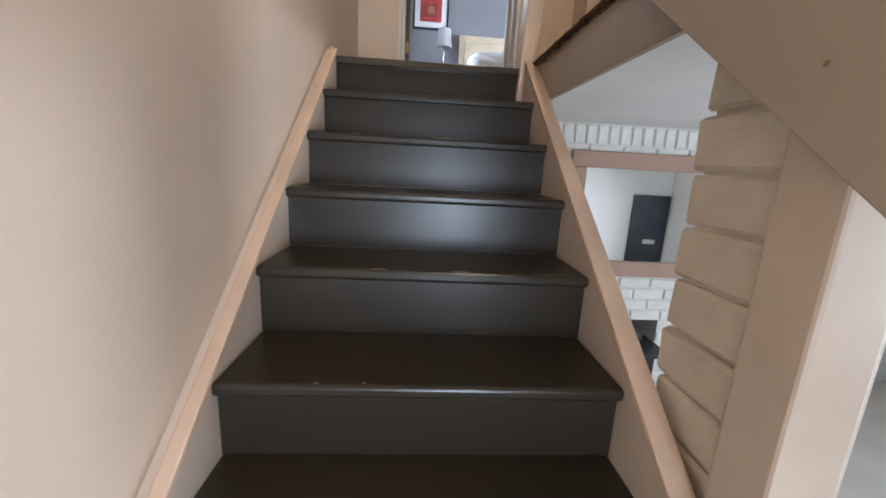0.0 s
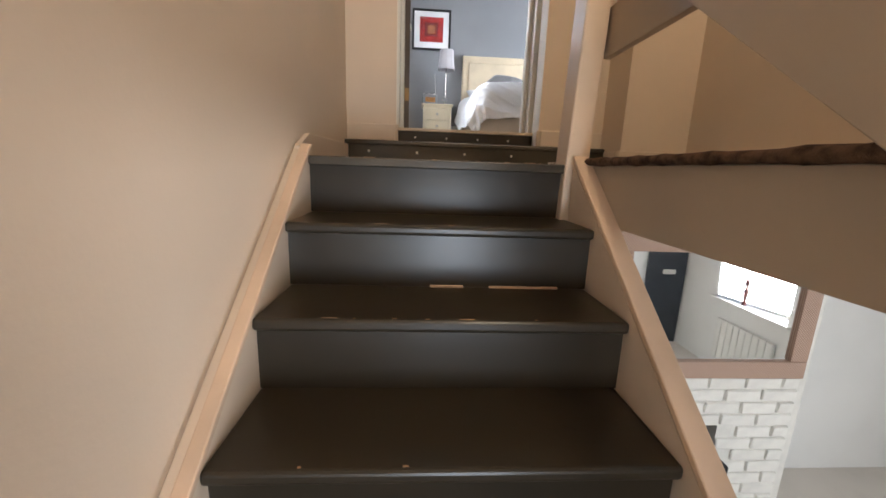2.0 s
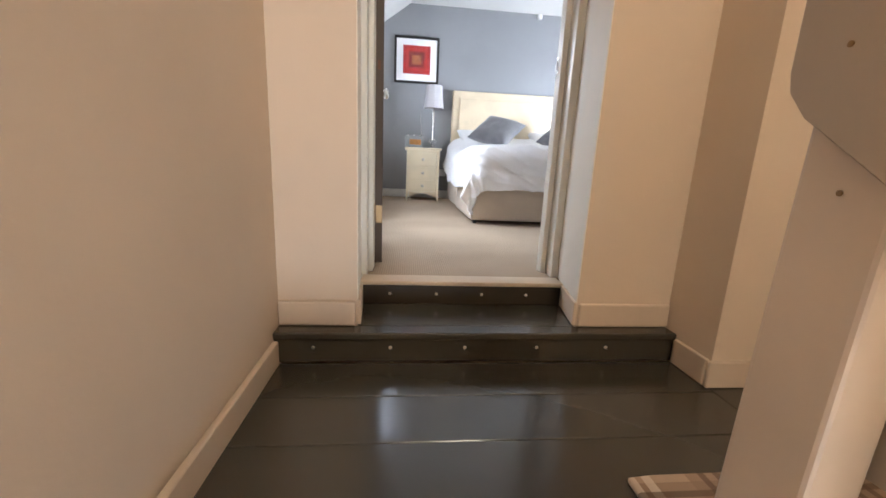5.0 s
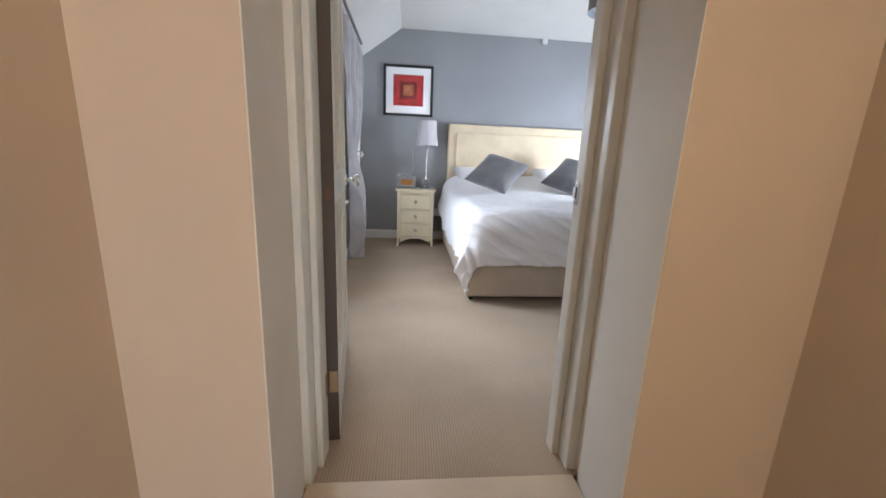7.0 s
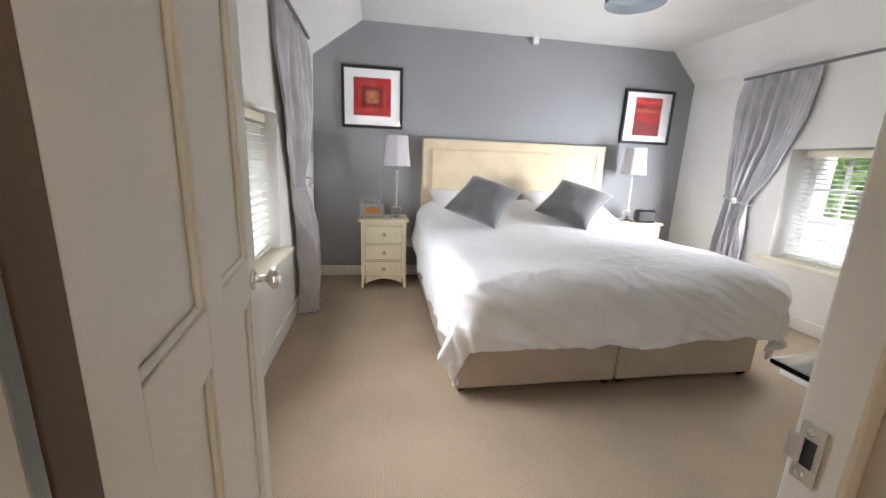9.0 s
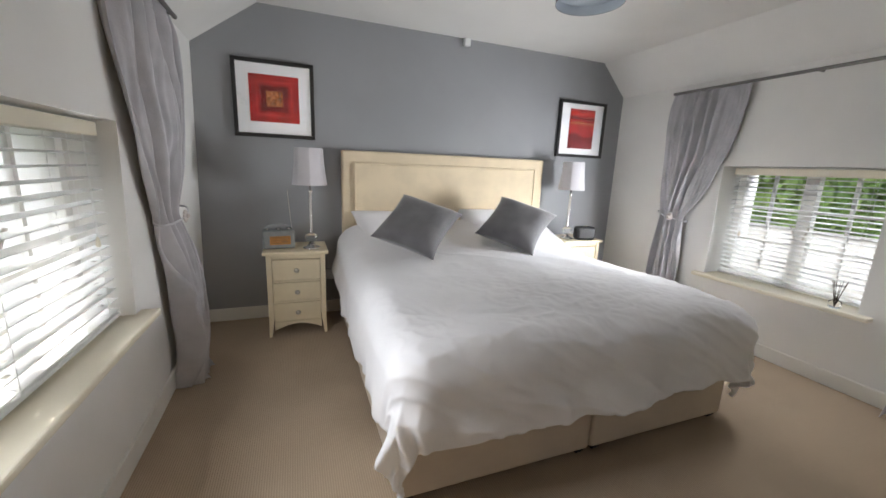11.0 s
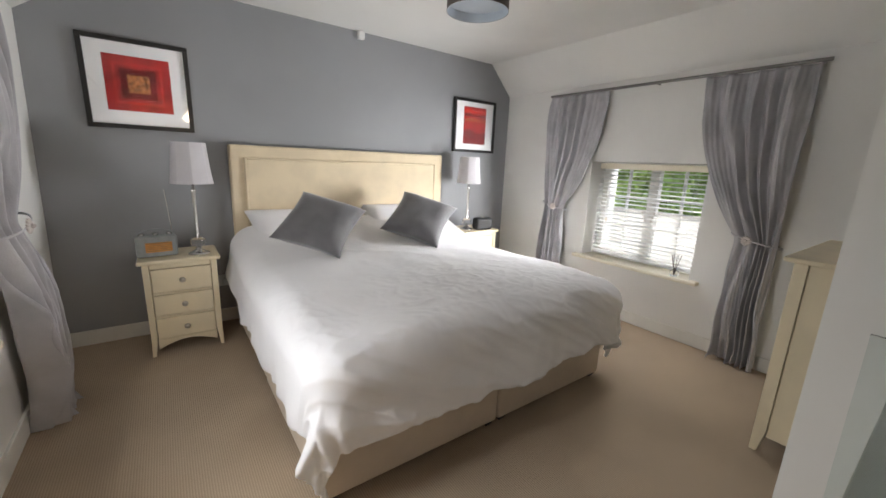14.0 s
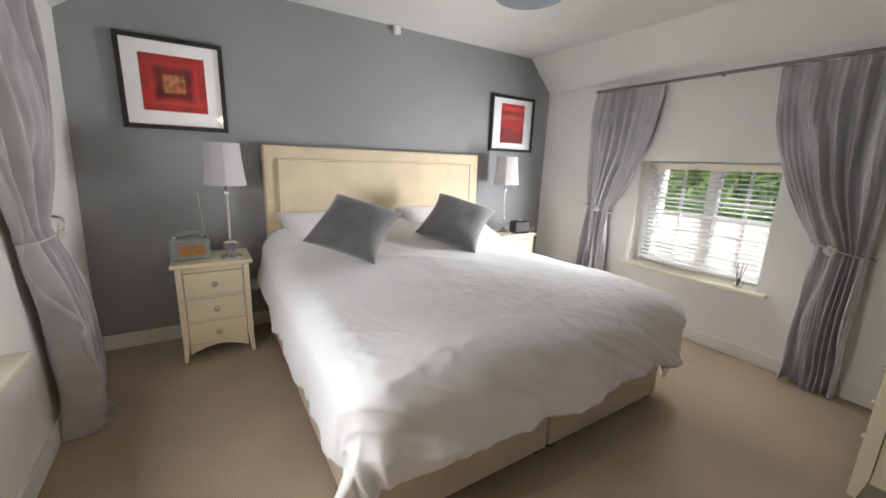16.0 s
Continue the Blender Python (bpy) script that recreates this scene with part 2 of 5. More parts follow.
def prism(outline, axis, lo, hi, bevel=0.0):
    """A flat outline pushed along an axis. The outline's two numbers are the other axes in order x, y, z."""
    bm = bmesh.new()
    def at(p, d):
        q = list(p)
        q.insert("xyz".index(axis), d)
        return q
    a = [bm.verts.new(at(p, lo)) for p in outline]
    b = [bm.verts.new(at(p, hi)) for p in outline]
    bm.faces.new(a)
    bm.faces.new(list(reversed(b)))
    for i in range(len(a)):
        j = (i + 1) % len(a)
        bm.faces.new((a[j], a[i], b[i], b[j]))
    bmesh.ops.recalc_face_normals(bm, faces=bm.faces)
    if bevel:
        bmesh.ops.bevel(bm, geom=list(bm.edges), offset=bevel, segments=2, affect="EDGES", profile=0.5)
    return bm


def lathe(profile, seg=28, caps=True):
    """A turned shape about z from (radius, height) pairs."""
    bm = bmesh.new()
    rings = []
    for r, z in profile:
        rings.append([bm.verts.new((r * math.cos(2 * math.pi * i / seg), r * math.sin(2 * math.pi * i / seg), z)) for i in range(seg)])
    for a, b in zip(rings, rings[1:]):
        for i in range(seg):
            j = (i + 1) % seg
            bm.faces.new((a[i], a[j], b[j], b[i]))
    if caps:
        bm.faces.new(list(reversed(rings[0])))
        bm.faces.new(rings[-1])
    bmesh.ops.recalc_face_normals(bm, faces=bm.faces)
    return bm


def tube(a, b, r, seg=12):
    a, b = Vector(a), Vector(b)
    bm = bmesh.new()
    turn = (b - a).to_track_quat("Z", "Y").to_matrix().to_4x4()
    bmesh.ops.create_cone(bm, cap_ends=True, segments=seg, radius1=r, radius2=r, depth=(b - a).length, matrix=Matrix.Translation((a + b) / 2) @ turn)
    return bm


def wall_with_opening(axis, a, b, lo, hi, z0, z1, hole):
    """A wall slab a..b thick along axis, lo..hi long, with one opening (l, h, zl, zh)."""
    bm = bmesh.new()
    l, h, zl, zh = hole
    for p, q, r, s in ((lo, l, z0, z1), (h, hi, z0, z1), (l, h, z0, zl), (l, h, zh, z1)):
        if q - p > 1e-4 and s - r > 1e-4:
            if axis == "x":
                add_box(bm, (a, p, r), (b, q, s))
            else:
                add_box(bm, (p, a, r), (q, b, s))
    bmesh.ops.remove_doubles(bm, verts=bm.verts, dist=1e-5)
    return bm


# ---- the stair hall ----
FL, BW, LW, RW, SW = 3.295, 8.60, -0.53, 3.20, 5.20   # bedroom floor, north, west, east and south faces
LAND, GO, RISE, NOSE = 3.105, 0.2176, 0.1696, 3.888   # landing height, going, riser, top nosing
GF, LC = 1.023, 2.98                                   # living room floor and ceiling

setting(part("wall_stair_west", block((-0.75, -0.4, GF - 0.1), (-0.51, 4.77, 5.6)), PEACH), "cream painted plaster wall beside the stairs", "wall")
setting(part("wall_hall_east", block((1.17, 0.6, LAND - 0.11), (1.40, 4.55, 5.6)), PEACH), "cream painted plaster wall along the gallery", "wall")
setting(part("wall_gallery_south", block((-0.51, 0.4, LC + 0.001), (1.40, 0.6, 5.6)), PEACH), "cream painted plaster wall closing the gallery", "wall")
bm = bmesh.new()
add_box(bm, (0.84, 4.55, LAND - 0.11), (1.40, 4.77, 5.6))
setting(part("wall_hall_corner", bm, PEACH), "cream painted corner of the landing wall", "wall")
setting(part("ceiling_hall", block((-0.75, 0.3, 5.6), (1.40, 4.77, 5.75)), WHITE), "white painted hall ceiling", "ceiling")

# thick wall between landing and bedroom, with a splayed doorway through it
RVL, RVR = (-0.258, -0.284), (0.497, 0.551)            # the reveals' x at the landing and at the door lining
setting(part("wall_bedroom_south", wall_with_opening("y", 5.09, SW, -0.75, 3.7, GF + 1.96, 5.9, (-0.289, 0.556, FL - 0.02, 5.32)), WHITE), "white painted wall round the bedroom doorway", "wall")
bm = bmesh.new()
for outline, z0, z1 in (([(-0.75, 4.77), (RVL[0], 4.77), (RVL[1], 5.09), (-0.75, 5.09)], GF + 1.96, 5.9), ([(RVR[0], 4.77), (3.7, 4.77), (3.7, 5.09), (RVR[1], 5.09)], GF + 1.96, 5.9), ([(RVL[0], 4.77), (RVR[0], 4.77), (RVR[1], 5.09), (RVL[1], 5.09)], 5.28, 5.9), ([(RVL[0], 4.77), (RVR[0], 4.77), (RVR[1], 5.09), (RVL[1], 5.09)], GF + 1.96, 3.2)):
    piece = prism(outline, "z", z0, z1)
    piece_mesh = bpy.data.meshes.new("piece")
    piece.to_mesh(piece_mesh)
    piece.free()
    bm.from_mesh(piece_mesh)
    bpy.data.meshes.remove(piece_mesh)
setting(part("wall_landing_north", bm, PEACH), "cream painted thick wall with a splayed doorway", "wall")

# landing boards, painted dark
landing = thing("landing_floor", "dark brown painted floorboards on the landing", "floor")
landing["kind"] = "structure"
edges_y = (4.13, 4.335, 4.52, 4.705)
part("board", prism([(-0.458, NOSE - 0.012), (0.38, NOSE - 0.012), (0.38, 3.985), (0.84, 3.985), (0.84, edges_y[0] - 0.0015), (-0.51, edges_y[0] - 0.0015), (-0.51, 3.91), (-0.458, 3.91)], "z", LAND - 0.028, LAND, 0.004), DARK_LIT, landing, "nosing board with chipped paint")
for a, b in zip(edges_y, edges_y[1:]):
    part("board", block((-0.51, a + 0.0015, LAND - 0.028), (0.84, b - 0.0015, LAND), 0.002, 1), DARK_LIT, landing)
part("board", block((0.84, 4.1, LAND - 0.028), (1.17, 4.55, LAND), 0.002, 1), DARK_LIT, landing)
part("board", block((0.404, 0.6, LAND - 0.028), (1.17, 3.912, LAND - 0.001), 0.002, 1), DARK_LIT, landing)
part("board", block((0.842, 3.915, LAND - 0.028), (1.17, 4.098, LAND), 0.002, 1), DARK_LIT, landing)
part("board", block((0.404, 3.914, LAND - 0.028), (0.84, 3.983, LAND), 0.002, 1), DARK_LIT, landing)
setting(part("floor_structure", block((0.404, 0.6, LC + 0.02), (1.168, 4.548, LAND - 0.03)), BOARD), "landing floor structure", "floor")
setting(part("floor_under_landing", block((-0.51, NOSE + 0.03, LAND - 0.2), (0.40, 4.71, LAND - 0.03)), BOARD), "landing floor structure", "floor")

# two low steps up to the bedroom
step = thing("landing_step", "dark brown painted low step with screw heads", "step")
part("tread", block((-0.51, 4.70, 3.186), (0.835, 4.765, 3.21), 0.005), DARK_LIT, step)
part("riser", block((-0.51, 4.713, LAND), (0.835, 4.735, 3.186)), DARK_LIT, step)
part("tread", prism([(-0.256, 4.766), (0.495, 4.766), (0.531, 4.985), (-0.273, 4.985)], "z", 3.186, 3.209, 0.003), DARK_LIT, step)
def screw_head(x, y, z, parent):
    bm = lathe([(0.001, 0), (0.006, 0.0), (0.006, 0.002), (0.003, 0.0035)], 10)
    bmesh.ops.transform(bm, matrix=pose(x, y, z, 90), verts=bm.verts)
    return part("screw_head", bm, NICKEL, parent)
for i in range(5):
    screw_head(-0.39 + 0.245 * i, 4.713, 3.155, step)
sill_step = thing("door_sill_step", "dark brown painted sill step with screw heads", "step")
part("riser", block((-0.273, 4.975, 3.211), (0.530, 4.995, FL - 0.012)), DARK, sill_step)
for i in range(4):
    screw_head(-0.16 + 0.18 * i, 4.975, 3.25, sill_step)
part("threshold", block((-0.272, 4.970, FL - 0.011), (0.529, 5.06, FL + 0.006), 0.004), mat("pale_threshold", (0.62, 0.5, 0.36), 0.4), sill_step, "pale worn wooden threshold strip")

# the flight: treads and risers between two strings
stairs = thing("staircase", "dark brown painted closed-riser wooden staircase", "stairs")
for k in range(12):
    y, z = NOSE - GO * k, LAND - RISE * k
    if k:
        bm = block((-0.462, y - 0.012, z - 0.028), (0.342, y + GO + 0.022, z), 0.009, 3)
        part("tread", bm, DARK, stairs)
    part("riser", block((-0.462, y + 0.010, z - RISE + 0.001), (0.342, y + 0.028, z - 0.027)), DARK, stairs)
slope = RISE / GO
def string_outline(y0, y1, up, down):
    zl = lambda y: LAND + (y - NOSE) * slope
    return [(y0, zl(y0) - down), (y1, zl(y1) - down), (y1, zl(y1) + up), (y0, zl(y0) + up)]
part("string", prism(string_outline(1.2, 3.93, 0.0015, 0.33), "x", -0.509, -0.46), CREAM, stairs, "cream painted wall string")
part("cap", prism([(1.2, LAND + (1.2 - NOSE) * slope + 0.002), (3.905, LAND + (3.905 - NOSE) * slope + 0.002), (3.905, LAND + (3.905 - NOSE) * slope + 0.022), (1.2, LAND + (1.2 - NOSE) * slope + 0.022)], "x", -0.486, -0.457, 0.003), TANCAP, stairs, "tan painted cap strip")
part("string", prism(string_outline(1.2, 3.85, 0.0295, 0.33), "x", 0.34, 0.378), CREAM, stairs, "cream painted outer string")
part("cap", prism([(1.2, LAND + (1.2 - NOSE) * slope + 0.03), (3.85, LAND - 0.03 * slope + 0.03), (3.85, LAND - 0.03 * slope + 0.05), (1.2, LAND + (1.2 - NOSE) * slope + 0.05)], "x", 0.337, 0.384, 0.003), TANCAP, stairs, "tan painted cap strip")
def scuff(x0, x1, y, z, seed):
    rnd = random.Random(seed)
    n = 9
    top = [(x0 + (x1 - x0) * i / n, y + rnd.uniform(0.001, 0.004)) for i in range(n + 1)]
    bot = [(x0 + (x1 - x0) * i / n, y - rnd.uniform(0.0, 0.0015)) for i in range(n, -1, -1)]
    part("scuff", prism(top + bot, "z", z + 0.0002, z + 0.0012), SCUFF, stairs, "bare wood where paint has worn off")
for k, count, sd in ((0, 9, 5), (1, 3, 21), (2, 6, 1), (3, 2, 7), (4, 5, 3), (5, 2, 14)):
    rnd = random.Random(sd)
    for i in range(count):
        x0 = rnd.uniform(-0.34, 0.28)
        scuff(x0, x0 + rnd.choice((0.006, 0.010, 0.016, 0.035)), NOSE - GO * k - 0.004 + rnd.uniform(0, 0.005), LAND - RISE * k, sd * 50 + i)
for k, x0, x1 in ((2, -0.09, 0.0), (2, 0.07, 0.26)):
    part("batten", block((x0, NOSE - GO * (k - 1) + 0.002, LAND - RISE * k), (x1, NOSE - GO * (k - 1) + 0.009, LAND - RISE * k + 0.006), 0.001, 1), TANCAP, stairs, "thin bare strip at the tread's back")

# skirtings
def skirting(name, lo, hi, material=CREAM):
    return setting(part(name, block(lo, hi, 0.006), material), "painted skirting board", "skirting")
setting(part("baseboard_west", prism([(3.907, LAND + 0.004), (3.935, LAND), (4.698, LAND), (4.698, LAND + 0.080), (4.02, LAND + 0.074), (3.907, LAND + 0.028)], "x", -0.508, -0.490, 0.004), CREAM), "painted skirting board", "skirting")
skirting("baseboard_north_a", (-0.508, 4.754, 3.211), (-0.262, 4.768, 3.295))
skirting("baseboard_north_b", (0.501, 4.754, 3.211), (0.835, 4.768, 3.295))
def splayed(x0, x1, y0, y1, inward, thick):
    """The plan of a strip along a splayed reveal, from y0 to y1."""
    at = lambda y: x0 + (x1 - x0) * (y - 4.77) / 0.32
    return [(at(y0), y0), (at(y1), y1), (at(y1) + inward * thick, y1), (at(y0) + inward * thick, y0)]
for name, xs, inward in (("baseboard_reveal_a", RVL, 1), ("baseboard_reveal_b", RVR, -1)):
    setting(part(name, prism(splayed(*xs, 4.768, 4.973, inward, 0.012), "z", 3.211, 3.295, 0.003), CREAM), "painted skirting board", "skirting")
skirting("baseboard_return", (0.825, 4.552, LAND), (0.838, 4.698, LAND + 0.09))
skirting("baseboard_corner", (0.825, 4.536, LAND), (1.168, 4.549, LAND + 0.09))
skirting("baseboard_east", (1.155, 0.62, LAND), (1.168, 4.534, LAND + 0.09))

# balustrade: posts, the sloping solid board, the level guard board, the fascia
post = thing("upper_newel_post", "square cream painted newel post at the stair head", "newel post")
bm = block((0.322, 3.866, 2.93), (0.394, 3.965, 4.45), 0.006)
for v in bm.verts:
    v.co.x += 0.032 * (v.co.z - 3.1)
part("shaft", bm, CREAM, post)
newel = thing("lower_newel_post", "square cream painted newel post beside the stairs", "newel post")
part("shaft", block((0.371, 2.508, 1.3), (0.465, 2.60, 3.2), 0.006), CREAM, newel)
rail = thing("stair_guard_board", "taupe painted sloping solid guard board with screw holes", "balustrade")
zb = lambda y: 2.92 + (y - 2.797) * 0.762
out = [(1.3, zb(1.3)), (3.962, zb(3.962)), (3.985, zb(3.985) + 0.012), (3.99, zb(3.985) + 0.035), (3.99, zb(3.99) + 0.8), (1.3, zb(1.3) + 0.8)]
part("board", prism(out, "x", 0.330, 0.353, 0.002), BOARD, rail)
for x, y, z, own in ((0.330, 3.931, 3.875, rail), (0.330, 2.53, 2.80, rail), (0.3405, 3.915, 3.73, post)):
    bm = lathe([(0.001, 0.0), (0.0032, 0.0), (0.0032, 0.0012), (0.002, 0.0016)], 10)
    bmesh.ops.transform(bm, matrix=pose(x, y, z, 0, -90), verts=bm.verts)
    part("screw_plug", bm, BRASS, own, "small dark filled screw hole")
guard = thing("gallery_guard_board", "taupe painted level guard board along the gallery", "balustrade")
part("board", block((0.416, 0.65, 3.417), (0.438, 3.90, 3.556), 0.003), BOARD, guard)
setting(part("fascia", block((0.385, 0.6, 2.943), (0.402, 3.85, LAND - 0.002), 0.002), BOARD), "taupe painted fascia below the gallery edge", "fascia")

# plaid rug on the gallery, hanging a little over its edge
def plaid_material():
    m = mat("plaid_rug_wool", (0.40, 0.29, 0.20), 0.95, vary=0.06, scale=4, bump=0.3, fine=300, spec=0.1)
    nt = m.node_tree
    nodes, links = nt.nodes, nt.links
    b = nodes["Principled BSDF"]
    tc = nodes.new("ShaderNodeTexCoord")
    sep = nodes.new("ShaderNodeSeparateXYZ")
    links.new(tc.outputs["Object"], sep.inputs[0])
    out = b.inputs["Base Color"].links[0].from_socket
    DKB, CRM, TAUPE = (0.10, 0.062, 0.040), (0.62, 0.52, 0.40), (0.24, 0.165, 0.11)
    for axis, period, width, shift, colour in (("X", 0.30, 0.34, 0.0, TAUPE), ("Y", 0.30, 0.34, 0.02, TAUPE), ("X", 0.30, 0.07, 0.10, CRM), ("Y", 0.30, 0.07, 0.12, CRM), ("X", 0.30, 0.07, 0.135, CRM), ("Y", 0.30, 0.07, 0.155, CRM), ("X", 0.30, 0.05, 0.235, DKB), ("Y", 0.30, 0.05, 0.255, DKB), ("X", 0.30, 0.05, 0.27, DKB), ("Y", 0.30, 0.05, 0.29, DKB), ("Y", 0.15, 0.05, 0.045, DKB)):
        a = nodes.new("ShaderNodeMath")
        a.operation, a.inputs[1].default_value = "ADD", 10 + shift
        links.new(sep.outputs[axis], a.inputs[0])
        p = nodes.new("ShaderNodeMath")
        p.operation, p.inputs[1].default_value = "DIVIDE", period
        links.new(a.outputs[0], p.inputs[0])
        f = nodes.new("ShaderNodeMath")
        f.operation = "FRACT"
        links.new(p.outputs[0], f.inputs[0])
        c = nodes.new("ShaderNodeMath")
        c.operation, c.inputs[1].default_value = "LESS_THAN", width
        links.new(f.outputs[0], c.inputs[0])
        g = nodes.new("ShaderNodeMath")
        g.operation, g.inputs[1].default_value = "MULTIPLY", 0.7
        links.new(c.outputs[0], g.inputs[0])
        x = nodes.new("ShaderNodeMix")
        x.data_type = "RGBA"
        x.inputs["B"].default_value = (*colour, 1)
        links.new(out, x.inputs["A"])
        links.new(g.outputs[0], x.inputs["Factor"])
        out = x.outputs["Result"]
    links.new(out, b.inputs["Base Color"])
    return m
rug = thing("plaid_rug", "brown and cream plaid wool rug lying on the gallery", "rug")
part("rug_field", prism([(0.372, 0.9), (1.10, 0.9), (1.12, 4.21), (0.43, 4.205), (0.372, 4.20)], "z", LAND + 0.0005, LAND + 0.014, 0.005), plaid_material(), rug)
bm = bmesh.new()
rim = random.Random(12)
rings = []
for i in range(90):
    y = 0.9 + (3.83 - 0.9) * i / 89
    r = 0.013 + rim.uniform(-0.002, 0.0025)
    rings.append([bm.verts.new((0.376 + r * math.cos(a * math.pi / 4) + rim.uniform(-0.001, 0.001), y, LAND + 0.009 + 0.9 * r * math.sin(a * math.pi / 4))) for a in range(8)])
for p, q in zip(rings, rings[1:]):
    for a in range(8):
        bm.faces.new((p[a], p[(a + 1) % 8], q[(a + 1) % 8], q[a]))
bmesh.ops.recalc_face_normals(bm, faces=bm.faces)
part("rug_binding", bm, mat("dark_brown_wool_binding", (0.10, 0.06, 0.038), 0.95, vary=0.3, scale=40, bump=0.5, fine=300, spec=0.1), rug, "dark brown rolled rug edge", smooth=True)

# ---- the living room below ----
setting(part("floor_living_room", block((-0.75, -0.6, GF - 0.12), (2.6, 5.3, GF)), FLOORW), "pale carpeted living room floor", "floor")
setting(part("floor_living_east", block((2.6, 2.6, GF - 0.12), (4.5, 5.3, GF)), FLOORW), "pale carpeted living room floor", "floor")
setting(part("floor_entry", block((2.6, 0.2, 0.28), (4.5, 2.6, 0.38)), FLOORW), "pale carpeted floor by the front door", "floor")
setting(part("wall_entry_step", block((2.5, 0.4, 0.28), (2.6, 2.6, GF - 0.121)), WHITE), "plain white step wall", "wall")
setting(part("ceiling_living_room", block((0.402, 0.4, LC - 0.0), (4.5, 5.3, LC + 0.015)), WHITE), "white living room ceiling", "ceiling")
setting(part("wall_living_east", wall_with_opening("x", 4.2, 4.5, -0.4, 5.3, 0.2, 5.0, (1.22, 2.3, 1.43, 2.5)), WHITE), "white living room wall with a deep window", "wall")
setting(part("wall_living_south", wall_with_opening("y", 0.3, 0.5, -0.75, 4.5, 0.2, LC, (-0.33, 0.43, 1.72, 2.78)), WHITE), "white living room wall", "wall")
setting(part("wall_alcove", block((1.4, 4.95, GF), (4.5, 5.2, LC)), WHITE), "white alcove wall beside the chimney breast", "wall")
setting(part("wall_under_landing", block((-0.51, 4.72, GF), (0.62, 4.95, LC)), WHITE), "white wall under the landing", "wall")
setting(part("ceiling_living_upper", block((1.4, -0.4, LC + 0.018), (4.5, 5.2, LC + 0.1)), WHITE), "white living room ceiling", "ceiling")

CH_Y, CH_X = 4.50, 2.07
chimney = setting(part("chimney_breast", wall_with_opening("y", CH_Y + 0.012, 4.949, 0.62, CH_X - 0.012, GF, LC, (0.86, 1.59, GF, 1.72)), MORTAR), "white painted brick chimney breast", "chimney")
setting(part("hearth_back", block((0.75, 4.93, GF), (1.75, 4.948, 1.9)), mat("sooty_white", (0.5, 0.48, 0.45), 0.8)), "pale fireplace recess", "fireplace")


def brick_mesh(length, height, depth, seed):
    rnd = random.Random(seed)
    bm = block((0, 0, 0), (length, depth, height), 0.007, 1)
    for v in bm.verts:
        v.co += Vector((rnd.uniform(-1, 1), rnd.uniform(-1, 1), rnd.uniform(-1, 1))) * 0.0022
    me = bpy.data.meshes.new("brick")
    bm.to_mesh(me)
    bm.free()
    return me


# upstairs floor over the living room is the bedroom's
setting(part("wall_under_bedroom", block((1.4, 4.56, LC + 0.1), (1.6, 4.77, LAND + 0.2)), WHITE), "plain wall", "wall")

# brick wall end beside the stairs
PX = 0.405
pier = setting(part("brick_pier", block((PX + 0.012, 2.602, GF), (0.60, 2.788, LC)), mat("pier_mortar", (0.64, 0.56, 0.455), 0.7, bump=0.4), None), "cream painted brick wall end", "wall")

# mirror over the fireplace
mirror = thing("wall_mirror", "large mirror in a woven pinkish frame on the brickwork", "mirror")
mx0, mx1, mz0, mz1, mw = 0.83, 1.972, 2.034, 2.818, 0.10
for lo, hi in (((mx0, 0, mz0), (mx1, 0, mz0 + mw)), ((mx0, 0, mz1 - mw), (mx1, 0, mz1)), ((mx0, 0, mz0 + mw), (mx0 + mw, 0, mz1 - mw)), ((mx1 - mw, 0, mz0 + mw), (mx1, 0, mz1 - mw))):
    part("frame_rail", block((lo[0], CH_Y - 0.045, lo[2]), (hi[0], CH_Y - 0.012, hi[2]), 0.006), WEAVE, mirror)
part("pane", block((mx0 + mw - 0.005, CH_Y - 0.026, mz0 + mw - 0.005), (mx1 - mw + 0.005, CH_Y - 0.02, mz1 - mw + 0.005)), MIRROR, mirror, "silvered mirror glass")

# wood stove in the recess
stove = thing("wood_stove", "black cast iron wood stove standing in the fireplace", "stove")
part("body", block((1.02, 4.36, GF + 0.12), (1.52, 4.80, GF + 0.52), 0.02), IRON, stove)
part("top_plate", prism([(0.98, 4.80), (0.98, 4.36), (1.06, 4.28), (1.48, 4.28), (1.56, 4.36), (1.56, 4.80)], "z", GF + 0.52, GF + 0.55, 0.006), IRON, stove)
part("door", block((1.10, 4.335, GF + 0.16), (1.44, 4.36, GF + 0.47), 0.012), IRON, stove)
part("knob", tube((1.46, 4.31, GF + 0.36), (1.46, 4.27, GF + 0.36), 0.016), IRON, stove)
for x, y in ((1.06, 4.40), (1.48, 4.40), (1.06, 4.76), (1.48, 4.76)):
    part("leg", tube((x, y, GF), (x, y, GF + 0.13), 0.022), IRON, stove)
part("flue", tube((1.27, 4.66, GF + 0.54), (1.27, 4.66, 1.9), 0.06, 20), IRON, stove)
kettle = thing("iron_kettle", "small black kettle standing on the stove", "kettle", at=pose(1.40, 4.50, GF + 0.55))
part("pot", lathe([(0.05, 0), (0.075, 0.02), (0.08, 0.06), (0.06, 0.10), (0.03, 0.115), (0.012, 0.12), (0.012, 0.135)], 20), IRON, kettle, smooth=True)

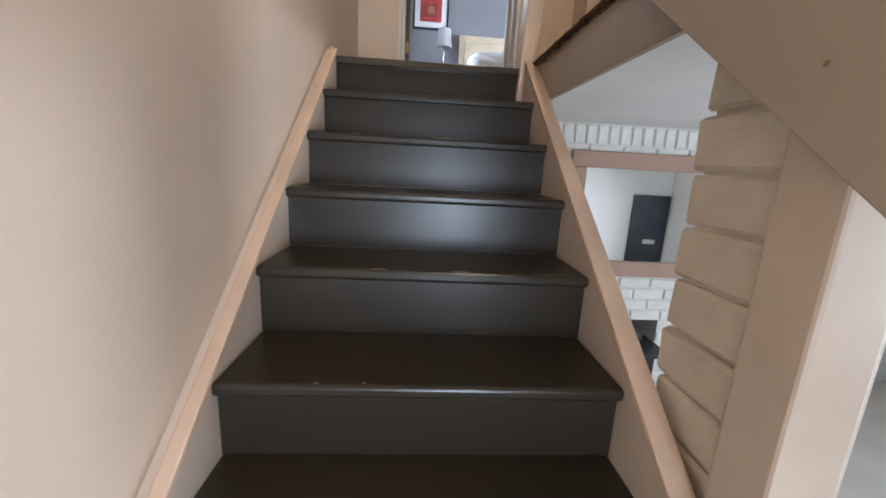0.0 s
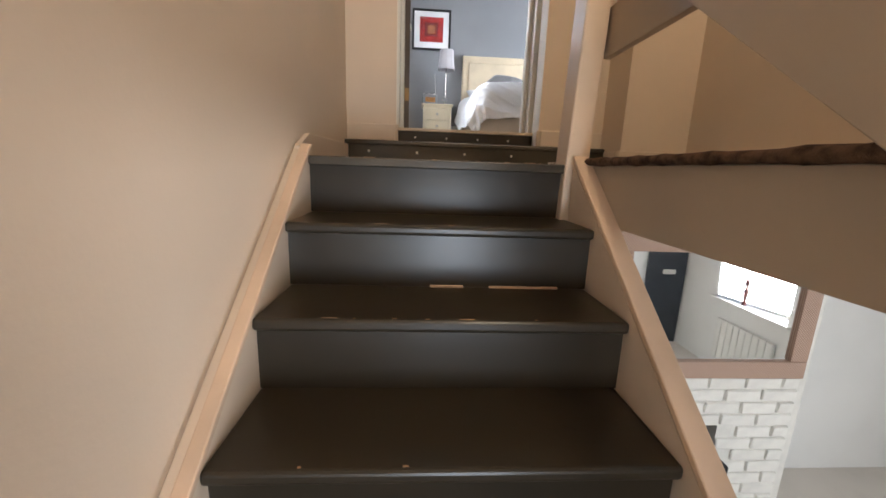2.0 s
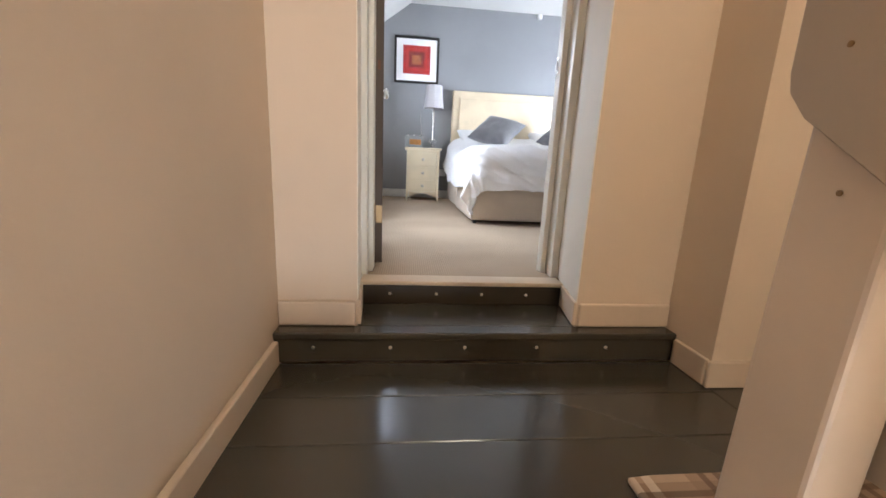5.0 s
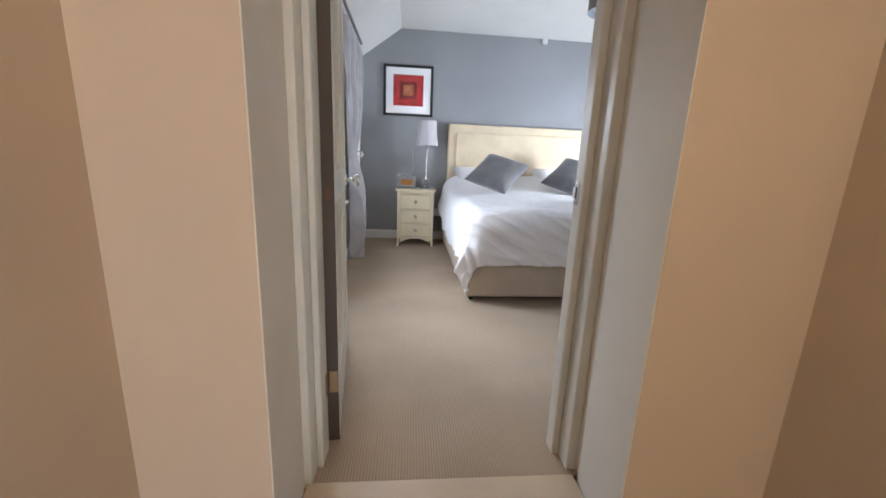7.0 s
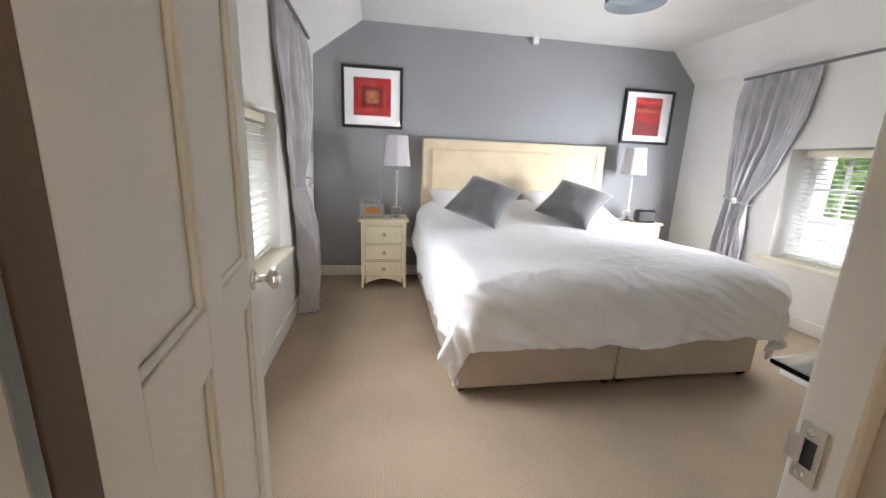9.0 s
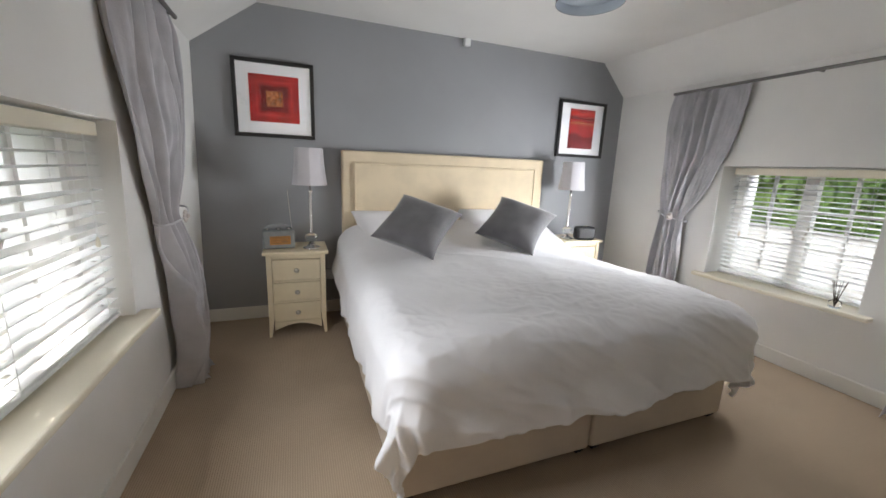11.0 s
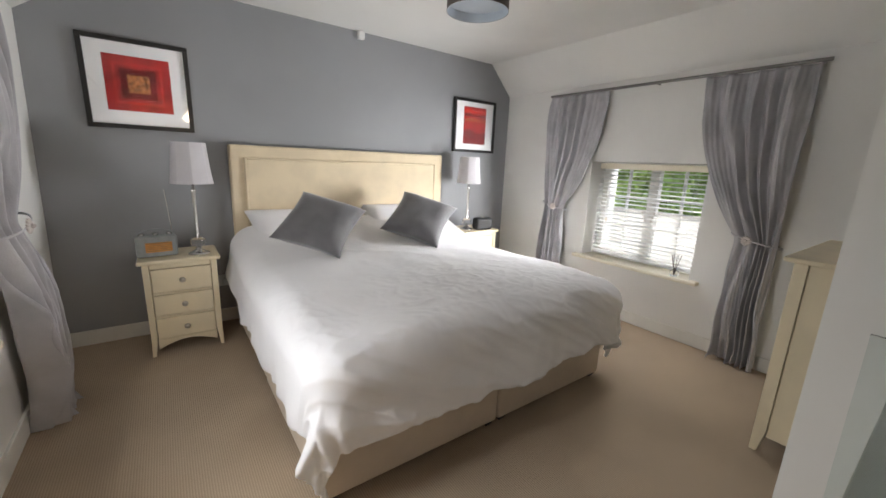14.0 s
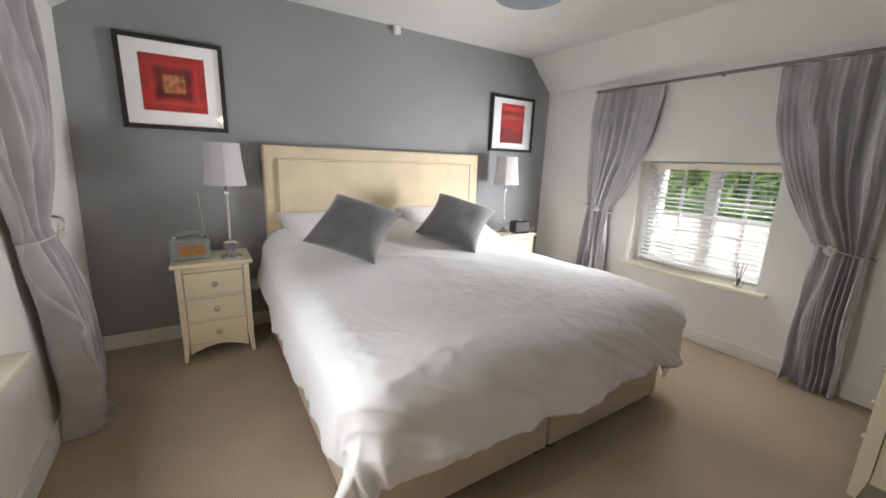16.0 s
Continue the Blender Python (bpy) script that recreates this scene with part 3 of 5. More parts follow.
# front door and window of the living room, seen in the mirror
fdoor = thing("door_1", "dark slate painted front door with a chrome letter plate", "door")
fdoor["kind"] = "structure"
part("leaf", block((3.53, 0.502, 0.385), (4.17, 0.54, 2.38), 0.003), NAVY, fdoor)
part("letter_plate", block((3.78, 0.538, 1.55), (4.0, 0.552, 1.63), 0.004), CHROME, fdoor, "chrome letter plate")
setting(part("window_1", block((4.40, 1.22, 1.43), (4.44, 2.3, 1.49)), SATIN), "white painted window frame rail", "window")
wf = setting(part("window_sill_1", block((4.13, 1.16, 1.40), (4.399, 2.36, 1.428), 0.006), SATIN), "white painted window sill", "sill")
for y in (1.22, 1.74, 2.26):
    setting(part("window_bar_1", block((4.40, y, 1.491), (4.44, y + 0.04, 2.499)), SATIN), "white painted window bar", "window")
doll = tagged(part("figurine", lathe([(0.035, 0), (0.03, 0.02), (0.02, 0.06), (0.03, 0.16), (0.035, 0.2), (0.02, 0.25), (0.03, 0.28), (0.032, 0.32), (0.02, 0.36), (0.012, 0.40)], 14), mat("red_brown_figure_paint", (0.22, 0.06, 0.04), 0.5, vary=0.4, scale=14), smooth=True), "small painted wooden figure on the window sill", "figurine")
doll.location = (4.25, 1.62, 1.428)
radiator = thing("radiator", "white panel radiator under the living room window", "radiator")
for i in range(9):
    part("panel_rib", block((4.14, 1.35 + 0.1 * i, 0.55), (4.19, 1.44 + 0.1 * i, 1.15), 0.012), SATIN, radiator)

# ---- outdoors ----
setting(part("ground", block((-300, -300, -0.2), (300, 300, 0.0)), GRASS), "green lawn reaching the horizon", "ground")

# ---- the bedroom shell ----
def floor_at(y):
    """The old floor rises a little towards the north wall."""
    return FL + 0.03 * max(0.0, y - 7.4)
def wall_west_at(z):
    """The west wall leans outwards towards its foot."""
    return LW - 0.026 * (5.27 - z)
bm = prism([(5.06, LC + 0.12), (BW + 0.05, LC + 0.12), (BW + 0.05, floor_at(BW + 0.05)), (7.4, FL), (5.06, FL)], "x", LW - 0.1, RW + 0.05)
setting(part("floor_bedroom", bm, CARPET), "beige ribbed carpet on the bedroom floor", "floor")
setting(part("wall_bedroom_north", prism([(LW - 0.12, FL - 0.3), (RW + 0.02, FL - 0.3), (RW + 0.02, 5.92), (LW - 0.12, 5.92)], "y", BW, BW + 0.25), GREY), "mid grey painted feature wall behind the bed", "wall")
WLY, WLZ = (6.33, 7.32), (3.885, 4.68)
WRY, WRZ = (6.55, 7.49), (3.795, 4.65)
bm = wall_with_opening("x", LW - 0.42, LW, SW - 0.2, BW + 0.25, FL - 0.3, 5.92, (*WLY, *WLZ))
for v in bm.verts:
    v.co.x += wall_west_at(v.co.z) - LW
setting(part("wall_bedroom_west", bm, WHITE), "white painted bedroom wall with a window", "wall")
setting(part("wall_bedroom_east", wall_with_opening("x", RW, RW + 0.45, SW - 0.2, BW + 0.25, FL - 0.3, 5.92, (*WRY, *WRZ)), WHITE), "white painted bedroom wall with a window", "wall")
ceil = prism([(LW - 0.01, 5.295), (-0.11, 5.605), (2.912, 5.595), (RW + 0.01, 5.295), (RW + 0.01, 5.9), (LW - 0.01, 5.9)], "y", SW, BW)
setting(part("ceiling_bedroom", ceil, WHITE), "white ceiling with sloping sides", "ceiling")
skirting("baseboard_bed_north", (LW - 0.03, BW - 0.014, floor_at(BW) - 0.002), (RW - 0.014, BW - 0.001, floor_at(BW) + 0.098), SATIN)
foot_x = wall_west_at(FL + 0.05)
setting(part("baseboard_bed_west", prism([(SW, FL), (7.4, FL), (BW - 0.015, floor_at(BW)), (BW - 0.015, floor_at(BW) + 0.10), (7.4, FL + 0.10), (SW, FL + 0.10)], "x", foot_x - 0.004, foot_x + 0.014, 0.004), SATIN), "painted skirting board", "skirting")
skirting("baseboard_bed_east", (RW - 0.014, SW, FL), (RW - 0.001, BW - 0.001, FL + 0.10), SATIN)

REVEAL = mat("off_white_reveal_paint", (0.78, 0.73, 0.64), 0.6, vary=0.02, bump=0.03)
# door lining and mouldings
lining = thing("door_frame", "white satin painted door lining with moulded stops", "door frame")
lining["kind"] = "structure"
for x0, x1, y0 in ((-0.2885, -0.257, 5.055), (0.518, 0.5555, 5.085)):
    part("jamb", block((x0, y0, FL - 0.01), (x1, SW + 0.004, 5.28), 0.003), DOORP, lining)
part("head", block((-0.2885, 5.06, 5.28), (0.5555, SW + 0.004, 5.32)), DOORP, lining)
for xs, inward, y1 in ((RVL, 1, 5.054), (RVR, -1, 5.084)):
    part("reveal_lining", prism(splayed(*xs, 4.771, y1, inward, 0.003), "z", 3.296, 5.279), REVEAL, lining, "off-white painted reveal")
part("stop", block((-0.257, 5.120, FL), (-0.238, 5.2035, 5.28), 0.004), DOORP, lining)
part("stop", block((0.4945, 5.150, FL), (0.518, SW + 0.004, 5.28), 0.004), DOORP, lining)
# Unseen strip added behind the hinge gap to keep bedroom light out.
part("gap_light_block", block((-0.36, SW + 0.0005, FL), (-0.249, SW + 0.0165, 5.36), 0.003), DOORP, lining)
part("head_stop", block((-0.236, 5.140, 5.258), (0.4945, 5.19, 5.2795), 0.004), DOORP, lining)
plate = bmesh.new()
for lo, hi in (((5.172, 4.121), (5.196, 4.140)), ((5.172, 4.172), (5.196, 4.191)), ((5.172, 4.140), (5.178, 4.172)), ((5.190, 4.140), (5.206, 4.172))):
    add_box(plate, (0.491, lo[0], lo[1]), (0.4949, hi[0], hi[1]), 0.001, 1)
plate = part("strike_plate", plate, CHROME, lining, "chrome strike plate")
# Solid dark insert gives the shade inside the latch hole.
part("latch_dark_insert", block((0.4935, 5.178, 4.140), (0.4948, 5.190, 4.172)), IRON, plate, "dark insert for the shade inside the latch hole")
for z in (4.1305, 4.1815):
    screw = lathe([(0.001, 0.0), (0.0045, 0.0), (0.0035, 0.0015), (0.001, 0.002)], 10)
    bmesh.ops.transform(screw, matrix=pose(0.4909, 5.186, z, 0, -90, 0), verts=screw.verts)
    part("screw", screw, CHROME, plate)
for z in (3.50, 4.96):
    part("hinge", block((-0.2395, 5.178, z), (-0.2365, 5.203, z + 0.075), 0.001), BRASS, lining, "aged brass hinge")

# the open panelled door
def panel_door():
    w, h, t = 0.75, 1.96, 0.036
    d = thing("door_2", "white satin painted four-panel door standing open", "door", at=pose(-0.2265, 5.228, FL + 0.012, 0, 0, 96.8))
    d["kind"] = "structure"
    st, mid = 0.09, 0.10
    rails = ((0.0, 0.19), (0.78, 0.885), (h - 0.11, h))
    for x0, x1 in ((0, st), ((w - mid) / 2, (w + mid) / 2), (w - st, w)):
        part("stile", block((x0, -t / 2, 0), (x1, t / 2, h), 0.0015, 1), DOORP, d)
    # Edge strip coloured dark brown for the shade in the hinge gap.
    part("edge", block((-0.0015, -t / 2, 0.001), (-0.0002, t / 2, h - 0.001)), mat("shaded_door_edge", (0.075, 0.052, 0.036), 0.6), d, "hinge edge coloured dark for the shade in the gap")
    cols = ((st, (w - mid) / 2), ((w + mid) / 2, w - st))
    for z0, z1 in rails:
        for x0, x1 in cols:
            part("rail", block((x0, -t / 2 + 0.0005, z0), (x1, t / 2 - 0.0005, z1), 0.0015, 1), DOORP, d)
    for (x0, x1) in cols:
        for z0, z1 in ((0.19, 0.78), (0.885, h - 0.11)):
            p = part("panel", block((x0, -0.003, z0), (x1, 0.003, z1)), DOORP, d)
            for a, b in (((x0, z0), (x0 + 0.014, z1)), ((x1 - 0.014, z0), (x1, z1)), ((x0 + 0.014, z0), (x1 - 0.014, z0 + 0.014)), ((x0 + 0.014, z1 - 0.014), (x1 - 0.014, z1))):
                for s0, s1 in ((-0.0125, -0.003), (0.003, 0.0125)):
                    part("moulding", block((a[0], s0, a[1]), (b[0], s1, b[1]), 0.004, 2), DOORP, p)
    zk, xk = 0.825, w - 0.06
    for s in (-1, 1):
        rose = lathe([(0.001, 0), (0.027, 0), (0.027, 0.004), (0.02, 0.008), (0.010, 0.010), (0.009, 0.03), (0.012, 0.036), (0.024, 0.042), (0.029, 0.052), (0.027, 0.062), (0.016, 0.069), (0.001, 0.07)], 24)
        bmesh.ops.transform(rose, matrix=pose(xk, s * t / 2, zk, -90 * s), verts=rose.verts)
        part("door_knob", rose, CHROME, d, "round chrome door knob", smooth=True)
    part("latch_plate", block((w - 0.0005, -0.012, zk - 0.06), (w + 0.0015, 0.012, zk + 0.06)), BRASS, d, "brass latch plate")
    for z in (0.18, 1.65):
        part("hinge_leaf", block((-0.0035, -0.016, z), (-0.0016, 0.010, z + 0.075)), BRASS, d, "aged brass hinge leaf")
    part("patch", block((-0.0035, -0.006, 0.80), (-0.0016, 0.006, 0.836)), mat("red_brown_wood_patch", (0.12, 0.05, 0.025), 0.6), d, "small red-brown wooden patch")
panel_door()


# ---- windows with venetian blinds ----
def casement(name, x_frame, x_in, ys, zs, lights, out, label):
    """A white timber casement in its opening, with glazing bars. out: +1 when outdoors is towards +x."""
    w = thing(name, label, "window")
    w["kind"] = "structure"
    y0, y1, z0, z1 = *ys, *zs
    d = 0.06 * out
    xa, xb = sorted((x_frame, x_frame + d))
    for lo, hi in (((y0, z0), (y1, z0 + 0.05)), ((y0, z1 - 0.05), (y1, z1)), ((y0, z0 + 0.05), (y0 + 0.05, z1 - 0.05)), ((y1 - 0.05, z0 + 0.05), (y1, z1 - 0.05))):
        part("frame", block((xa, lo[0], lo[1]), (xb, hi[0], hi[1]), 0.003), SATIN, w)
    mid = (y0 + y1) / 2
    part("mullion", block((xa, mid - 0.04, z0 + 0.05), (xb, mid + 0.04, z1 - 0.05), 0.003), SATIN, w)
    for a, b in ((y0 + 0.05, mid - 0.04), (mid + 0.04, y1 - 0.05)):
        part("glazing_bar", block((xa + 0.02, (a + b) / 2 - 0.011, z0 + 0.05), (xb - 0.02, (a + b) / 2 + 0.011, z1 - 0.05)), SATIN, w)
        for i in (1, 2):
            z = z0 + 0.05 + (z1 - z0 - 0.1) * i / 3
            part("glazing_bar", block((xa + 0.021, a, z - 0.011), (xb - 0.021, b, z + 0.011)), SATIN, w)
        g = part("pane", block(((xa + xb) / 2 - 0.002, a, z0 + 0.05), ((xa + xb) / 2 + 0.002, b, z1 - 0.05)), GLASS, w)
        g.visible_shadow = False
    for s in (-1, 1):
        part("casement_stay", tube((x_frame - 0.012 * out, mid + 0.025 * s, z0 + 0.36), (x_frame - 0.03 * out, mid + 0.055 * s, z0 + 0.45), 0.006), NICKEL, w, "metal casement fastener")
    return w


def venetian(x, ys, zs, tilt, label, ladders=(0.12, 0.5, 0.88), pitch=0.041, half=0.023):
    b = thing("venetian_blind", label, "blind")
    y0, y1, z0, z1 = *ys, *zs
    part("headrail", block((x - 0.03, y0, z1 - 0.05), (x + 0.03, y1, z1), 0.004), SILLP, b, "cream headrail")
    n = int((z1 - z0 - 0.08) / pitch)
    me = None
    for i in range(n):
        z = z1 - 0.07 - (z1 - z0 - 0.1) * i / (n - 1)
        if me is None:
            bm = bmesh.new()
            cuts = [y0 + (y1 - y0) * f for f in ladders]
            edges = [y0 + 0.006] + [c + d for c in cuts for d in (-0.011, 0.011)] + [y1 - 0.006]
            for ya, yb in zip(edges[0::2], edges[1::2]):
                add_box(bm, (-half, ya, -0.0013), (half, yb, 0.0013))
            for c in cuts:
                for xa, xb in ((-half, -0.008), (0.008, half)):
                    add_box(bm, (xa, c - 0.011, -0.0013), (xb, c + 0.011, 0.0013))
            ob = part("slat", bm, SLAT, b)
            me = ob.data
        else:
            ob = new("slat", me)
            ob.parent = b
        ob.matrix_basis = pose(x, 0, z, 0, tilt + 1.5 * math.sin(i * 2.1), 0)
    part("bottom_rail", block((x - 0.025, y0 + 0.006, z0), (x + 0.025, y1 - 0.006, z0 + 0.016), 0.004), SLAT, b)
    for f in ladders:
        y = y0 + (y1 - y0) * f
        for dx in (-0.024, 0.024):
            part("ladder_cord", tube((x + dx, y, z0), (x + dx, y, z1 - 0.05), 0.0011, 6), SLAT, b)
    part("pull_cord", tube((x + (0.03 if x < 0 else -0.03), y1 - 0.12, z0 + 0.35), (x + (0.03 if x < 0 else -0.03), y1 - 0.12, z1 - 0.05), 0.0013, 6), SLAT, b)
    part("cord_tassel", lathe([(0.004, 0), (0.009, 0.005), (0.006, 0.03), (0.002, 0.038)], 10), SILLP, b).location = (x + (0.03 if x < 0 else -0.03), y1 - 0.12, z0 + 0.315)
    return b


casement("window_2", 3.42, RW, WRY, WRZ, 2, 1, "white timber casement window with glazing bars")
casement("window_3", -0.72, LW, WLY, WLZ, 2, -1, "white timber casement window with glazing bars")
venetian(3.35, (WRY[0] + 0.012, WRY[1] - 0.012), (WRZ[0] + 0.012, WRZ[1] - 0.01), -9, "white venetian blind lowered in the window", pitch=0.034, half=0.019)
venetian(-0.635, (WLY[0] + 0.012, WLY[1] - 0.012), (WLZ[0] + 0.012, WLZ[1] - 0.01), 6, "white venetian blind lowered in the window", (0.10, 0.34, 0.90))
setting(part("window_sill_2", block((RW - 0.055, WRY[0] - 0.07, WRZ[0] - 0.028), (3.42, WRY[1] + 0.07, WRZ[0] + 0.002), 0.008), SILLP), "cream painted window sill", "sill")
setting(part("window_sill_3", block((-0.72, WLY[0] - 0.07, WLZ[0] - 0.028), (LW + 0.035, WLY[1] + 0.07, WLZ[0] + 0.002), 0.008), SILLP), "cream painted window sill", "sill")


# ---- the bed ----
BX0, BX1, BY0, BY1 = 0.41, 2.18, 6.59, 8.50
bed = thing("divan_bed", "beige fabric divan bed base in two halves on castors", "bed")
for y0, y1 in ((BY0, 7.56), (7.565, BY1)):
    for x0, x1 in ((BX0, 1.302), (1.308, BX1)):
        part("divan_half", block((x0, y0, FL + (0.027 if y0 < 7 else 0.040)), (x1, y1, FL + 0.36), 0.018, 3), DIVAN, bed)
part("mattress", block((BX0 + 0.01, BY0 + 0.01, FL + 0.36), (BX1 - 0.01, BY1, FL + 0.585), 0.05, 4), DUVET, bed, "white mattress under the duvet")
for x in (BX0 + 0.04, 1.26, 1.35, BX1 - 0.05):
    for y in (BY0 + 0.03, BY1 - 0.06):
        f = floor_at(y)
        bm = tube((x - 0.012, y, f + 0.016), (x + 0.012, y, f + 0.016), 0.016, 14)
        add_box(bm, (x - 0.018, y - 0.02, f + 0.019), (x + 0.018, y + 0.02, f + 0.029))
        part("castor", bm, BLACK, bed, "black plastic castor")
HX0, HX1, HZ = 0.427, 2.262, 4.655
head = thing("headboard", "cream upholstered headboard with a piped border against the wall", "headboard")
part("panel", block((HX0, 8.505, FL + 0.2), (HX1, 8.575, HZ), 0.016, 3), LINEN, head)
part("inset", block((HX0 + 0.105, 8.492, FL + 0.3), (HX1 - 0.105, 8.508, HZ - 0.10), 0.008, 3), LINEN, head)
for a, b in (((HX0 + 0.09, FL + 0.5), (HX0 + 0.108, HZ - 0.085)), ((HX1 - 0.108, FL + 0.5), (HX1 - 0.09, HZ - 0.085)), ((HX0 + 0.108, HZ - 0.103), (HX1 - 0.108, HZ - 0.085))):
    part("piping", block((a[0], 8.484, a[1]), (b[0], 8.508, b[1]), 0.008, 3), LINEN, head)


def duvet_mesh():
    """A quilt laid over the mattress: flat on top, rolling over the edges, hanging lower at the corners."""
    bm = bmesh.new()
    x0, x1, y0, y1, top, r = BX0 - 0.035, BX1 + 0.15, BY0 - 0.05, 8.42, FL + 0.625, 0.15
    hang_l, hang_r, hang_f = 0.44, 0.50, 0.445
    nx, ny = 230, 230
    grid = []
    for j in range(ny + 1):
        row = []
        t = y1 - (y1 - y0 - r + hang_f + 0.0) * j / ny
        for i in range(nx + 1):
            s = (x0 + r - hang_l) + (x1 - x0 - 2 * r + hang_l + hang_r) * i / nx
            ox = min(0, s - (x0 + r)) + max(0, s - (x1 - r))
            oy = min(0, t - (y0 + r))
            over = math.hypot(ox, oy)
            cx, cy = min(max(s, x0 + r), x1 - r), max(t, y0 + r)
            n1 = noise.noise((s * 2.3, t * 2.3, 0.3))
            n2 = noise.noise((s * 5.2 + 3, t * 5.2, 1.7))
            n3 = noise.noise((s * 13, t * 9, 4.1))
            z = top + 0.022 * n1 + 0.007 * n2 + 0.0015 * n3
            # creases running from the corner and across the front half
            front = 1 / (1 + math.exp((t - 7.15) * 6))
            z += 0.006 * (1 - abs(noise.noise((s * 2.1 + t * 2.4, t * 0.9, 7.7)))) ** 6
            z += (0.0010 + 0.006 * front) * (1 - abs(noise.noise((s * 5.0 - t * 3.0, t * 7.0 + s, 3.3)))) ** 8
            z += (0.0008 + 0.005 * front) * (1 - abs(noise.noise((s * 15.0 + t * 6.0, t * 13.0 - s * 5, 6.1)))) ** 5
            # slanting wrinkles down the front drop
            drop = min(1, max(0, -oy / 0.12))
            ridge = 0.016 * drop * (1 - abs(noise.noise((s * 2.6 + t * 3.6, t * 1.4 - s * 0.5, 2.9)))) ** 4 + 0.008 * drop * (1 - abs(noise.noise((s * 5.5 + t * 8.0, t * 2.0, 5.9)))) ** 4
            z += 0.035 * math.sin(math.pi * min(1, max(0, (s - x0) / (x1 - x0)))) * min(1, max(0, (t - y0) / 0.5))
            z += 0.19 * max(0, (t - 7.85) / 0.55) ** 1.3 * (0.9 + 0.14 * math.cos((s - 0.86) * 7.1))
            x, y = cx, cy
            if over > 1e-6:
                ux, uy = ox / over, oy / over
                a = min(over / r, math.pi / 2)
                outw, down = r * math.sin(a), r * (1 - math.cos(a))
                if over > r * math.pi / 2:
                    left = over - r * math.pi / 2
                    outw += (0.10 - (0.14 * min(1, abs(oy) / 0.1) if ox > 0 else 0.06 * min(1, min(abs(ox), abs(oy)) / 0.15))) * left + 0.03 * noise.noise((s * 4, t * 4, 2.2)) * left / 0.2
                    along = s if abs(oy) > abs(ox) else t
                    fold = math.sin(along * 13 + 4 * noise.noise((along * 2, over * 2, 5.5))) + 0.5 * math.sin(along * 31 + 5 * noise.noise((along * 3, over * 3, 8.5)))
                    both = min(abs(ox), abs(oy)) / max(over, 1e-6)
                    outw += (0.012 + (0.032 if ox < 0 else 0.02) * both) * fold * min(1, left / 0.18)
                    down += left * (0.97 + (0.12 * both if ox < 0 else -0.16 * both) + 0.10 * noise.noise((along * 2.4, 1.0, 9.0)))
                outw += ridge * 1.6
                x, y, z = cx + ux * outw, cy + uy * outw, z - down
            row.append(bm.verts.new((x, y, max(z, FL + 0.03))))
        grid.append(row)
    for a, b in zip(grid, grid[1:]):
        for i in range(nx):
            bm.faces.new((a[i], b[i], b[i + 1], a[i + 1]))
    bmesh.ops.recalc_face_normals(bm, faces=bm.faces)
    return bm


quilt = tagged(part("duvet", duvet_mesh(), DUVET, smooth=True), "rumpled white cotton duvet spread over the bed", "duvet")
m = quilt.modifiers.new("thick", "SOLIDIFY")
m.thickness, m.offset = 0.02, -1


def cushion_mesh(w, h, t, n=26, seed=0):
    bm = bmesh.new()
    sides = []
    for sgn in (1, -1):
        g = []
        for j in range(n + 1):
            row = []
            for i in range(n + 1):
                u, v = 2 * i / n - 1, 2 * j / n - 1
                pinch = 1 - 0.13 * (1 - abs(u) ** 2.0) * abs(v) ** 3
                pinch2 = 1 - 0.13 * (1 - abs(v) ** 2.0) * abs(u) ** 3
                puff = ((1 - u ** 4) * (1 - v ** 4)) ** 0.55
                z = sgn * (t / 2 * puff * (1 + 0.12 * noise.noise((u * 2 + seed, v * 2, sgn))) + 0.004)
                row.append(bm.verts.new((u * w / 2 * pinch2, v * h / 2 * pinch, z)))
            g.append(row)
        sides.append(g)
        for a, b in zip(g, g[1:]):
            for i in range(n):
                bm.faces.new((a[i], a[i + 1], b[i + 1], b[i]) if sgn > 0 else (a[i], b[i], b[i + 1], a[i + 1]))
    a, b = sides
    rim = lambda g: g[0] + [r[-1] for r in g[1:]] + list(reversed(g[-1][:-1])) + [r[0] for r in reversed(g[1:-1])]
    ra, rb = rim(a), rim(b)
    for i in range(len(ra)):
        j = (i + 1) % len(ra)
        bm.faces.new((ra[j], ra[i], rb[i], rb[j]))
    bmesh.ops.recalc_face_normals(bm, faces=bm.faces)
    return bm


for x, y, z, w in ((0.86, 8.36, 4.02, 0.74), (1.76, 8.37, 4.03, 0.74)):
    p = tagged(part("pillow", cushion_mesh(w, 0.46, 0.17, seed=x), DUVET, smooth=True), "white cotton pillow against the headboard", "pillow", "bed pillows")
    p.matrix_basis = pose(x, y, z, 48, 0, 0)
for x, y, z, rz, seed in ((0.885, 7.98, 4.15, -22, 1.0), (1.70, 8.0, 4.14, -30, 2.0)):
    c = thing("cushion", "dark grey velvet cushion lying on the duvet", "cushion", "bed cushions", at=pose(x, y, z, 0, 0, rz) @ pose(0, 0, 0, 38, 0, 0) @ pose(0, 0, 0, 0, 0, -23))
    part("cover", cushion_mesh(0.48, 0.47, 0.17, seed=seed), VELVET, c, smooth=True)


